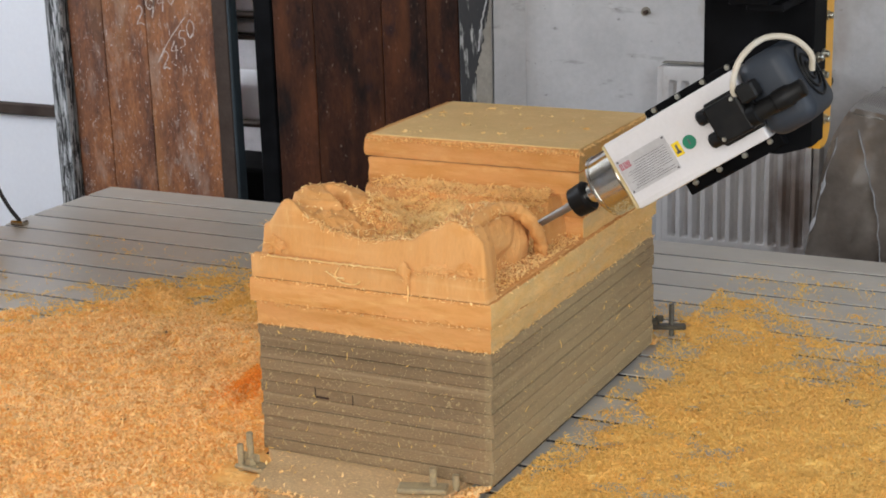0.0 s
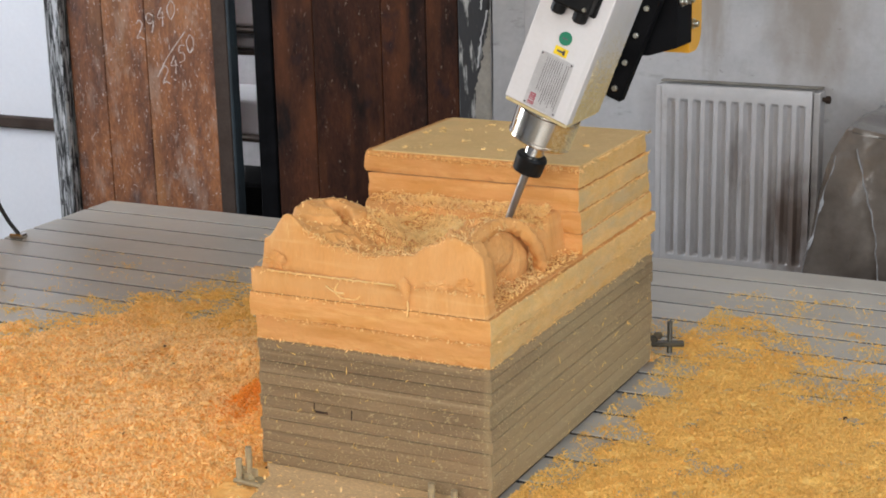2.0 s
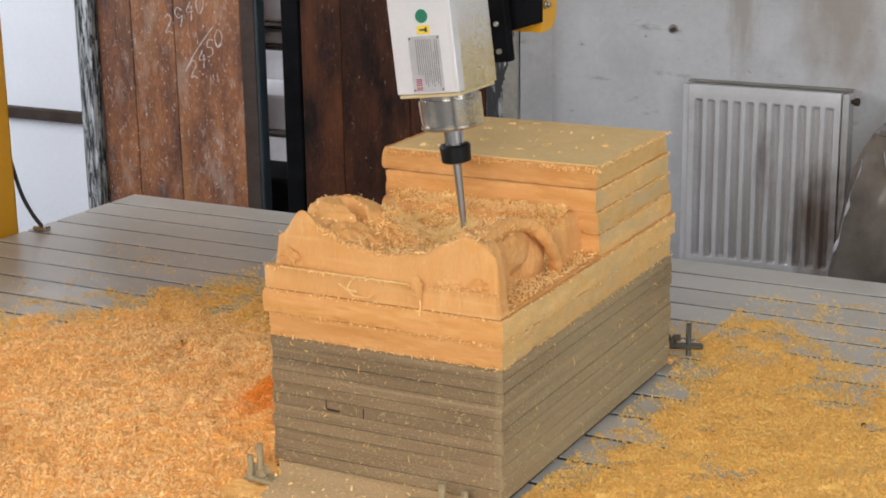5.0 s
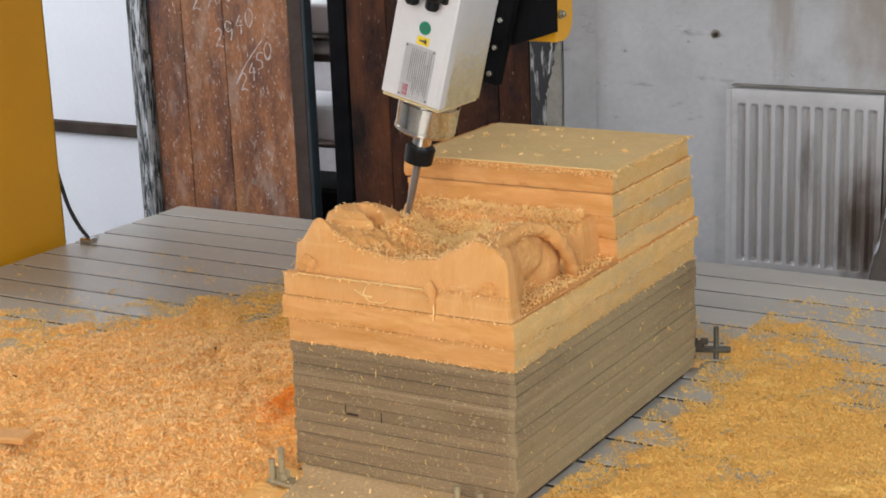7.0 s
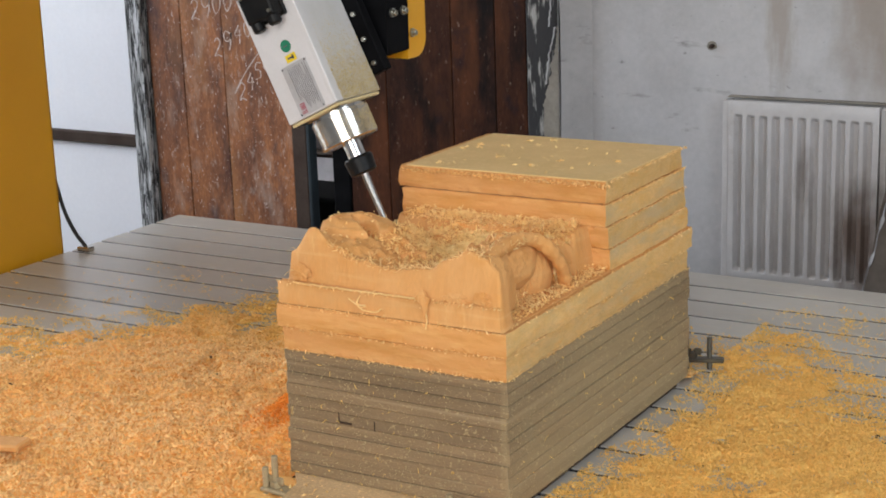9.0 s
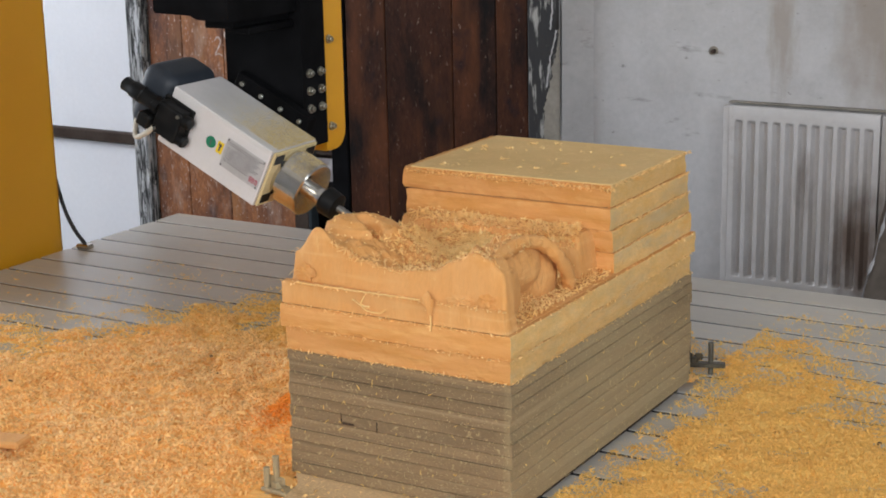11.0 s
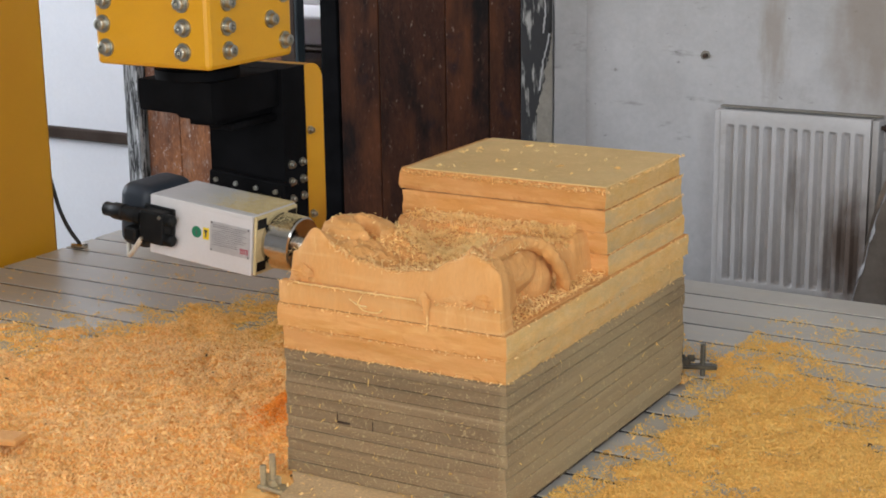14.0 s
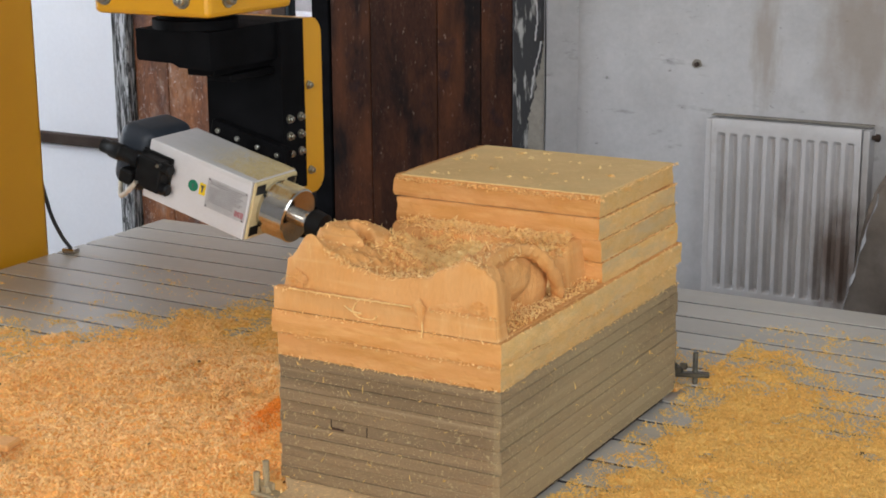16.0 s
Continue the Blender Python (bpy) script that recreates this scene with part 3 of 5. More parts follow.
def foam_board(x0, x1, y0, y1, z0, z1, seed, rag=1.0):
    """One foam board with torn, uneven edges; its cut ends are rougher."""
    bm = bmesh.new()
    nx, ny = int((x1 - x0) / 0.006), int((y1 - y0) / 0.008)
    box(bm, x0, x1, y0, y1, z0, z1)
    for axis, cuts in ((0, nx), (1, ny), (2, 5)):
        es = [e for e in bm.edges if abs(e.verts[0].co[axis] - e.verts[1].co[axis]) > 1e-5]
        bmesh.ops.subdivide_edges(bm, edges=es, cuts=cuts, use_grid_fill=True)
    for v in bm.verts:
        p = v.co.copy()
        edge = smoothstep(0.004, 0.0, min(p.z - z0, z1 - p.z))
        n = noise.noise_vector(p * 45 + Vector((seed, 0, 0))) * 0.0012 + noise.noise_vector(p * 150 + Vector((seed, 3, 0))) * 0.0006
        bite = rag * edge * 0.0030 * max(0.0, noise.noise(Vector((p.x * 110 + seed, p.y * 110, p.z * 40))) + 0.15)
        wave = rag * 0.0018 * noise.noise(Vector((p.x * 9 + seed, p.y * 9, p.z * 60)))
        for axis, lo, hi in ((0, x0, x1), (1, y0, y1)):
            side = (p[axis] > hi - 1e-5) - (p[axis] < lo + 1e-5)
            v.co[axis] += side * (wave - bite) + n[axis] * abs(side)
        if z0 + 1e-5 < p.z < z1 - 1e-5 or edge:
            v.co.z += n.z * 0.25
    bm.normal_update()
    for f in bm.faces:
        f.material_index = 1 if f.normal.x > 0.7 else 0
    return part("foam_board", bm, [M_FOAM, M_FOAM_CUT], foam)


def glue_line(x0, x1, y0, y1, z):
    return part("glue_line", boxed(x0 + 0.002, x1 - 0.002, y0 + 0.002, y1 - 0.002, z - 0.0008, z + 0.0008), M_GLUE, foam, "dark brown glue joint")


foam_board(-W + 0.003, 0.001, -0.0025, D - 0.012, MT, MT + FT - 0.0006, 1)
foam_board(-W - 0.006, 0.003, -0.0050, D + 0.006, MT + FT + 0.0006, MT + 2 * FT, 2)
glue_line(-W + 0.003, 0.001, -0.0025, D - 0.012, MT + FT)
Z2 = MT + 2 * FT
for k, (dx0, dx1, dy0, dy1) in enumerate([(0.0, 0.0, 0.0, 0.004), (0.002, -0.003, 0.0, -0.002), (0.006, -0.005, -0.003, -0.004), (-0.004, -0.008, 0.004, -0.006)]):
    foam_board(-W - 0.004 + dx0, -0.004 + dx1, 0.350 + dy0, D + dy1, Z2 + k * FT + 0.0006, Z2 + (k + 1) * FT - 0.0006, 10 + k)
    glue_line(-W + 0.003, -0.009 + dx1, 0.351, D - 0.007, Z2 + k * FT + (0.0002 if k == 0 else 0.0))
part("top_skin", boxed(-W + 0.004, -0.012, 0.358, D - 0.007, Z2 + 4 * FT - 0.0012, Z2 + 4 * FT + 0.0012, 0.0006), M_FOAM_SKIN, foam, "dull yellow board skin")


def lerp_table(x, table_rows):
    for (a, p), (b, q) in zip(table_rows, table_rows[1:]):
        if x <= b:
            t = smoothstep(a, b, x)
            return p + (q - p) * t
    return table_rows[-1][1]


RIM = [(-0.376, 0.350), (-0.366, 0.358), (-0.328, 0.397), (-0.295, 0.376), (-0.252, 0.358), (-0.195, 0.350), (-0.129, 0.357), (-0.090, 0.376), (-0.060, 0.390), (-0.036, 0.384), (-0.014, 0.366)]


EAR_TOP = [(0.02, 0.384), (0.06, 0.378), (0.14, 0.382), (0.18, 0.371), (0.205, 0.346), (0.245, 0.302), (0.258, 0.284)]


def carved_height(x, y):
    """Height of the carved relief over the block."""
    nz = noise.noise(Vector((x * 30, y * 30, 1.0))) * 0.0036 + noise.noise(Vector((x * 80, y * 80, 5.0))) * 0.0022 + noise.noise(Vector((x * 210, y * 210, 9.0))) * 0.0009
    ledge = Z2 + 0.002 + abs(nz) * 0.4
    # right outline of the figure
    xr = lerp_table(y, [(-0.01, -0.012), (0.030, -0.014), (0.055, -0.038), (0.105, -0.054), (0.15, -0.056), (0.205, -0.050), (0.225, -0.056), (0.262, -0.078), (0.285, -0.066), (0.296, -0.042), (0.36, -0.040)])
    xl = -0.374 + 0.010 * smoothstep(0.04, 0.10, y)
    rim = lerp_table(x, RIM)
    # bowl behind the rim, filled towards both ends
    fill = max(smoothstep(-0.215, -0.275, x) * 0.034, smoothstep(-0.150, -0.095, x) * 0.038) * smoothstep(0.24, 0.17, y)
    bowl = 0.331 + fill + 0.008 * math.sin(x * 40 + 1) * math.sin(y * 35) + 0.005 * noise.noise(Vector((x * 14 + y * 8, y * 75 - x * 20, 3.0))) + nz * 2.6
    h = rim + (bowl - rim) * smoothstep(0.020, 0.070, y)
    # left ear, a low uneven ring with a shallow cup
    d = math.hypot((x + 0.318) / 0.054, (y - 0.125 - 0.25 * (x + 0.318)) / 0.052) + 4.0 * nz
    cup = math.hypot((x + 0.300) / 0.030, (y - 0.118 + 0.4 * (x + 0.300)) / 0.016) + 2.5 * nz
    ring = 0.391 + 0.10 * (-0.318 - x) - 0.026 * smoothstep(1.05, 0.65, cup) - 0.008 * smoothstep(0.55, 0.85, d) - 0.060 * smoothstep(0.85, 1.30, d) + nz * 0.6
    if d < 1.30:
        h = max(h, ring)
    # right ear, a torn ridge that runs back from the front rim
    if y < 0.26:
        torn = 1 - abs(noise.noise(Vector((x * 46 + 3, y * 24, 2.0)))) * 2
        ridge = lerp_table(y, EAR_TOP) - 0.010 * smoothstep(0.35, 0.95, torn) * smoothstep(0.03, 0.06, y) + nz * 2.0
        h += (max(h, ridge) - h) * smoothstep(-0.130, -0.080, x) * smoothstep(0.028, 0.062, y)
    # step before the uncut block
    if y > 0.285:
        h = max(h, Z2 + (0.070 + nz * 1.2 - Z2 + Z2) * smoothstep(0.285, 0.305, y))
    # sides
    soft = 0.004 + 0.012 * smoothstep(0.05, 0.10, y) * smoothstep(0.29, 0.22, y)
    side = smoothstep(xr + 0.010, xr - soft, x)
    h = ledge + (h - ledge) * (1 - (1 - side) ** 1.8) * smoothstep(xl, xl + 0.006, x)
    fy = 0.0005 + 0.010 * smoothstep(-0.10, -0.3, x)
    front = Z2 + FT if x < -0.006 else ledge
    h = front + (h - front) * smoothstep(fy, fy + 0.010, y)
    return h + nz * 0.35


def carved_mesh():
    nx, ny = 190, 180
    x0, x1, y0, y1 = -W - 0.002, -0.002, -0.003, 0.352
    vs, fs = [], []
    for j in range(ny + 1):
        for i in range(nx + 1):
            x, y = x0 + (x1 - x0) * i / nx, y0 + (y1 - y0) * j / ny
            vs.append((x, y, carved_height(x, y)))
    for j in range(ny):
        for i in range(nx):
            a = j * (nx + 1) + i
            fs.append((a, a + 1, a + nx + 2, a + nx + 1))
    # skirt down to the boards
    edge = [i for i in range(nx + 1)] + [j * (nx + 1) + nx for j in range(1, ny + 1)] + [ny * (nx + 1) + i for i in range(nx - 1, -1, -1)] + [j * (nx + 1) for j in range(ny - 1, 0, -1)]
    base = len(vs)
    for a in edge:
        vs.append((vs[a][0], vs[a][1], Z2 + 0.0014))
    n = len(edge)
    for k in range(n):
        fs.append((edge[k], base + k, base + (k + 1) % n, edge[(k + 1) % n]))
    me = bpy.data.meshes.new("carved_relief")
    me.from_pydata(vs, [], fs)
    me.materials.append(M_CARVE)
    for p in me.polygons:
        p.use_smooth = True
    ob = new("carved_relief", me)
    ob.parent = foam
    return tagged(ob, "carved orange foam relief")


carved_mesh()


glue_line(-W + 0.002, -0.072, -0.004, 0.340, Z2 + 0.0006)
glue_line(-0.0755, -0.014, -0.004, 0.030, Z2 + 0.0005)


def carved_ear(centre, radii, facing, seed, label, rim=0.02, cup=0.06):
    """A rounded carved shell: a raised outer rim round a folded hollow, with torn grain."""
    bm = bmesh.new()
    bmesh.ops.create_uvsphere(bm, u_segments=120, v_segments=80, radius=1.0)
    f = Vector(facing).normalized()
    side = f.cross(Vector((0, 0, 1))).normalized()
    up = side.cross(f)
    for v in bm.verts:
        d = v.co.normalized()
        g = math.acos(max(-1.0, min(1.0, d.dot(f)))) + 0.22 * noise.noise(d * 3 + Vector((seed, 1, 0)))
        phi = math.atan2(d.dot(side), d.dot(up))
        k = 1.0 + 0.07 * noise.noise(d * 2.2 + Vector((seed, 0, 0)))
        k += rim * math.exp(-((g - 1.12) / 0.16) ** 2)
        k -= cup * smoothstep(1.0, 0.72, g)
        k += 0.05 * math.exp(-((g - 0.45 - 0.14 * math.sin(phi * 1.5 + 0.7)) / 0.12) ** 2) * smoothstep(-0.9, -0.1, math.cos(phi - 0.6))
        k += 0.035 * (1 - abs(noise.noise(Vector((d.x * 8, d.y * 8, d.z * 2.5)) + Vector((seed, 5, 0)))) * 2.4) * smoothstep(1.5, 0.6, g)
        k += 0.018 * noise.noise(d * 18 + Vector((seed, 2, 0))) + 0.010 * noise.noise(d * 45)
        v.co = Vector((centre[0] + radii[0] * k * d.x, centre[1] + radii[1] * k * d.y, centre[2] + radii[2] * k * d.z))
    return part("carved_ear", bm, M_CARVE, foam, label, smooth=True)


carved_ear((-0.066, 0.196, 0.312), (0.030, 0.056, 0.052), (0.42, -0.88, 0.20), 3.0, "rounded carved ear lobe")
carved_ear((-0.064, 0.078, 0.318), (0.032, 0.046, 0.064), (0.75, 0.2, 0.6), 8.0, "small carved fold", 0.01, 0.04)
carved_ear((-0.068, 0.135, 0.340), (0.032, 0.066, 0.042), (0.7, -0.4, 0.4), 5.0, "torn inner fold", 0.02, 0.05)
# outer rim of the ear, arching back and down to the ledge
bm = bmesh.new()
tube(bm, curve_points([(-0.046, 0.040, 0.374), (-0.048, 0.09, 0.379), (-0.044, 0.140, 0.379), (-0.034, 0.174, 0.367), (-0.024, 0.203, 0.342), (-0.026, 0.234, 0.308), (-0.034, 0.248, 0.282)], 12), 0.0105, 18)
roughen(bm, 0.0040, 22, 3.0)
roughen(bm, 0.0024, 110, 6.0)
roughen(bm, 0.0014, 300, 2.0)
part("carved_rim", bm, M_CARVE, foam, "pale torn rim of the carved ear", smooth=True)

# torn, crumbly patch low on the front face
for cx, cz, w_, h_, sd in ((-0.078, 0.322, 0.026, 0.010, 1.0), (-0.036, 0.326, 0.018, 0.012, 5.0), (-0.345, 0.330, 0.020, 0.016, 9.0)):
    bm = bmesh.new()
    bmesh.ops.create_icosphere(bm, subdivisions=5, radius=1.0)
    for v in bm.verts:
        d = v.co.normalized()
        k = 0.75 + 0.35 * noise.noise(d * 2.5 + Vector((sd, 0, 0))) + 0.16 * noise.noise(d * 8 + Vector((sd, 2, 0)))
        v.co = Vector((cx + w_ * k * d.x, 0.002 + (0.006 if cx < -0.3 else 0.0) + 0.007 * k * d.y, cz + h_ * k * d.z))
    part("torn_patch", bm, M_CARVE, foam, "crumbly torn patch of foam", smooth=True)

# torn shreds hanging from the front edge of the carving
bm = bmesh.new()
_f = [(-0.140, 0.318), (-0.133, 0.325), (-0.127, 0.332), (-0.121, 0.324), (-0.115, 0.322), (-0.117, 0.314), (-0.121, 0.308), (-0.119, 0.298), (-0.122, 0.284), (-0.125, 0.296), (-0.128, 0.309)]
extruded(bm, _f, -0.0085, -0.0062, "y")
bmesh.ops.triangulate(bm, faces=bm.faces)
bmesh.ops.subdivide_edges(bm, edges=list(bm.edges), cuts=2, use_grid_fill=True)
roughen(bm, 0.0022, 120, 2.0)
part("torn_flap", bm, M_CARVE, foam, "pale torn flap of foam")
for pts in ([(-0.232, -0.007, 0.312), (-0.236, -0.010, 0.300), (-0.226, -0.010, 0.292), (-0.205, -0.010, 0.291), (-0.194, -0.012, 0.297)],
            [(-0.252, -0.007, 0.305), (-0.238, -0.009, 0.299), (-0.222, -0.009, 0.298)], [(-0.121, -0.008, 0.300), (-0.120, -0.010, 0.288), (-0.122, -0.009, 0.276)]):
    bm = bmesh.new()
    tube(bm, curve_points(pts, 8), 0.0011, 6)
    roughen(bm, 0.0007, 300, 1.0)
    part("torn_strand", bm, M_FLUFF, foam, "pale torn strand of foam")
bm = bmesh.new()
tube(bm, [(-0.352 + 0.222 * k / 90, -0.0030 + 0.0012 * noise.noise(Vector((k * 0.4, 1, 0))), Z2 + FT - 0.0002 + 0.0012 * noise.noise(Vector((k * 0.3, 5, 0)))) for k in range(91)], 0.0013, 6)
part("torn_lip", bm, M_FLUFF, foam, "pale ragged lip along the step")

# ---------- gantry upright ----------
gantry = thing("gantry_upright", "tall yellow painted steel machine upright", "machine frame")
part("column", boxed(-2.12, -1.735, 0.45, 0.955, -0.16, 2.0, 0.012, seg=2), M_YELLOW, gantry)
part("foot", boxed(-2.16, -1.72, 0.38, 1.02, FLOOR_Z, -0.1605, 0.012), M_BLACK, gantry, "black machine foot")

# ---------- milling head ----------
PIVOT_U, PIVOT_W, YF = 0.0068, 0.1248, 0.170
HEAD = [
    (0, 0.1270, 0.4300, -57.8), (0.5, 0.1015, 0.4687, -49.7), (1, 0.0712, 0.4982, -39.8), (1.5, 0.0403, 0.5189, -31.2),
    (2, -0.0008, 0.5413, -22.2), (2.5, -0.0381, 0.5515, -12.1), (3, -0.0814, 0.5570, -1.0), (3.5, -0.1222, 0.5538, 7.6), (4.2, -0.168, 0.545, 16.0), (5.2, -0.205, 0.552, 3.0),
    (6, -0.2222, 0.5491, -7.4), (6.5, -0.2354, 0.5498, -12.5), (7, -0.2534, 0.5493, -14.8), (7.5, -0.2905, 0.5567, -4.2),
    (8, -0.3319, 0.5601, 8.8), (8.5, -0.3757, 0.5554, 17.6), (9, -0.4190, 0.5365, 25.3), (10.25, -0.5005, 0.471, 50.0), (11.5, -0.5506, 0.3774, 74.8),
    (12, -0.5589, 0.3395, 85.0), (12.5, -0.5524, 0.3495, 85.8), (13, -0.5581, 0.3323, 85.1), (13.5, -0.5571, 0.3100, 85.1),
    (14, -0.5576, 0.3103, 85.1), (14.5, -0.5584, 0.3316, 85.6), (15, -0.5534, 0.3497, 85.4), (15.5, -0.5590, 0.3397, 84.7),
    (16, -0.5511, 0.3805, 75.1),
]


def pivot_at(x, z, deg):
    c, s = math.cos(radians(deg)), math.sin(radians(deg))
    return x + c * PIVOT_U - s * PIVOT_W, z + s * PIVOT_U + c * PIVOT_W


head = thing("milling_head", "black swivel milling head on a yellow column, bolted", "milling machine")
part("column", boxed(-0.115, 0.115, 0.10, 0.325, 0.275, 1.5, 0.008, seg=2), M_YELLOW, head, "yellow painted steel column with bolts")
part("swivel_flange", lathe([(0.247, 0.07), (0.262, 0.07), (0.264, 0.062), (0.2745, 0.062)], at=(0, 0.2125, 0), seg=40), M_BLACK, head, smooth=True)
bm = bmesh.new()
extruded(bm, [(-0.074, 0.247), (-0.074, 0.200), (-0.070, 0.196), (0.0, 0.194), (0.012, 0.188), (0.076, 0.186), (0.076, 0.247)], 0.15, 0.332, "y")
part("top_block", bm, M_BLACK, head)
for a in ((0.004, 0.060, 0.18, 0.333, 0.172, 0.1855), (0.020, 0.070, 0.21, 0.333, 0.160, 0.1715), (-0.012, 0.003, 0.20, 0.30, 0.182, 0.193)):
    part("stop_block", boxed(*a, 0.002), M_BLACK, head, "small black stop block")
bm = bmesh.new()
extruded(bm, [(-0.076, 0.247), (-0.076, 0.02), (-0.06, -0.03), (-0.03, -0.058), (0.04, -0.058), (0.082, -0.045), (0.082, 0.247)], 0.334, 0.402, "y")
part("arm", bm, M_BLACK, head)
bm = bmesh.new()
_o = [(0.404, -0.062), (0.404, 0.246)] + [(0.430 + 0.032 * math.sin(radians(a)), 0.214 + 0.032 * math.cos(radians(a))) for a in range(0, 91, 15)]
_o += [(0.430 + 0.032 * math.cos(radians(a)), -0.030 - 0.032 * math.sin(radians(a))) for a in range(0, 91, 15)]
extruded(bm, _o, -0.078, 0.078, "x")
part("cover", bm, M_YELLOW, head, "yellow rounded rear cover", smooth=True)

spindle = new("spindle")
spindle.parent = head
tagged(spindle, "white spindle motor with a black collet and cutter")


def sp(u0, u1, y0, y1, w0, w1, bevel=0.0, seg=1):
    return boxed(u0 - PIVOT_U, u1 - PIVOT_U, YF + y0, YF + y1, w0 - PIVOT_W, w1 - PIVOT_W, bevel, seg=seg)


AX = (-0.0018 - PIVOT_U, YF + 0.061, -PIVOT_W)
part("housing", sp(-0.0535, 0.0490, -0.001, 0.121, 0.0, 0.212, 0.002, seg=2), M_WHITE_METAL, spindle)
part("nose", lathe([(-0.060, 0.034), (-0.0595, 0.0445), (-0.057, 0.0468), (-0.053, 0.0468), (-0.0525, 0.0455), (-0.014, 0.0475), (-0.0135, 0.044), (-0.0005, 0.044)], at=AX, seg=40), M_CHROME, spindle, "polished steel nose", smooth=True)
part("shaft", lathe([(-0.084, 0.0145), (-0.0585, 0.0145)], at=AX, seg=24), M_CHROME, spindle, smooth=True)
part("collet_nut", lathe([(-0.113, 0.017), (-0.111, 0.022), (-0.088, 0.0235), (-0.0845, 0.021)], at=AX, seg=32), M_PLASTIC, spindle, "black collet nut", smooth=True)
part("cutter", lathe([(-0.222, 0.002), (-0.2195, 0.0042), (-0.17, 0.0055), (-0.1135, 0.0062)], at=AX, seg=16), M_CUTTER, spindle, "steel cutter", smooth=True)
part("mount_plate", sp(-0.066, 0.073, 0.123, 0.143, 0.025, 0.185, 0.002), M_BLACK, spindle, "black mounting plate")
cowl = part("fan_cowl", sp(-0.0550, 0.0570, -0.002, 0.123, 0.2125, 0.285, 0.022, seg=5), M_CAP, spindle, "dark grey fan cowl", smooth=True)
bm = bmesh.new()
for r in (0.012, 0.024, 0.036):
    tube(bm, [(AX[0] + r * math.cos(a * 0.2618), AX[1] + r * math.sin(a * 0.2618), 0.2862 - PIVOT_W) for a in range(25)], 0.0022, 6)
part("grille", bm, M_PLASTIC, cowl, "round black fan grille")


# end frame of the housing; black plates paint the shade of its corner recesses
bm = sp(-0.052, 0.0475, 0.002, 0.118, -0.006, -0.0008, 0.0015)
part("end_frame", bm, M_DUST, spindle, "dust-caked end frame")
for u0, u1, y0, y1 in ((-0.046, -0.030, 0.006, 0.030), (0.026, 0.042, 0.006, 0.030), (-0.046, -0.030, 0.090, 0.114), (0.026, 0.042, 0.090, 0.114)):
    part("recess", sp(u0, u1, y0, y1, -0.0068, -0.0061), M_PLASTIC, spindle, "thin black plate painting a corner hollow's shade")


def front_plate(u0, u1, w0, w1, lift, thick=0.0008):
    """A thin plate on the housing's front face."""
    return sp(u0, u1, -lift - thick, -lift, w0, w1)


plate = part("name_plate", front_plate(-0.0245, 0.0265, 0.003, 0.084, 0.0013), M_LABEL, spindle, "grey engraved name plate")
bm = bmesh.new()
for k in range(11):
    u = 0.0215 - k * 0.0034
    w1 = 0.079 if k != 2 else 0.060
    w0 = 0.028 if k > 7 else 0.010 + 0.004 * (k % 3)
    box(bm, u - 0.00032 - PIVOT_U, u + 0.00032 - PIVOT_U, YF - 0.0025, YF - 0.0022, w0 - PIVOT_W, w1 - PIVOT_W)
part("writing", bm, M_INK, plate, "rows of small dark print")
bm = bmesh.new()
for k, (a, b) in enumerate([(0.006, 0.011), (0.0125, 0.0165), (0.018, 0.0225)]):
    for off in (0.0, 0.0028):
        box(bm, -0.0185 - PIVOT_U, -0.0100 - PIVOT_U, YF - 0.0026, YF - 0.0022, a + off - PIVOT_W, a + off + 0.0014 - PIVOT_W)
    box(bm, -0.0105 - PIVOT_U, -0.0092 - PIVOT_U, YF - 0.0026, YF - 0.0022, a - PIVOT_W, b - PIVOT_W)
part("mark", bm, M_RED, plate, "dark red printed mark")
for u in (-0.0222, 0.0242):
    for w in (0.006, 0.081):
        part("rivet", lathe([(-0.0034, 0.0012), (-0.0022, 0.0016)], "y", (u - PIVOT_U, YF, w - PIVOT_W), 8), M_INK, plate)
st = part("yellow_sticker", front_plate(-0.008, 0.012, 0.087, 0.099, 0.0013), M_STICKER, spindle, "yellow warning sticker")
bm = boxed(-0.004 - PIVOT_U, 0.008 - PIVOT_U, YF - 0.0025, YF - 0.0022, 0.0915 - PIVOT_W, 0.0945 - PIVOT_W)
box(bm, 0.005 - PIVOT_U, 0.0085 - PIVOT_U, YF - 0.0025, YF - 0.0022, 0.0895 - PIVOT_W, 0.0965 - PIVOT_W)
part("arrow", bm, M_INK, st, "black arrow")
dot = part("green_sticker", lathe([(-0.0021, 0.0098), (-0.0013, 0.0098)], "y", (0.0015 - PIVOT_U, YF, 0.1125 - PIVOT_W), 28), M_GREEN, spindle, "round green sticker")
part("mark", boxed(-0.003 - PIVOT_U, 0.005 - PIVOT_U, YF - 0.0026, YF - 0.0022, 0.1115 - PIVOT_W, 0.1135 - PIVOT_W), M_INK, dot)

# connector block, plugs and hose
con = part("connector", sp(-0.028, 0.028, -0.031, -0.0014, 0.160, 0.212, 0.004, seg=2), M_PLASTIC, spindle, "black plug connector block")
part("flange", sp(-0.032, 0.032, -0.008, -0.0016, 0.156, 0.220, 0.002), M_PLASTIC, con)
for u, y in ((-0.018, -0.020), (0.016, -0.020)):
    part("stub", lathe([(0.146, 0.008), (0.149, 0.0105), (0.1605, 0.0105)], at=(u - PIVOT_U, YF + y, -PIVOT_W), seg=16), M_PLASTIC, con, smooth=True)
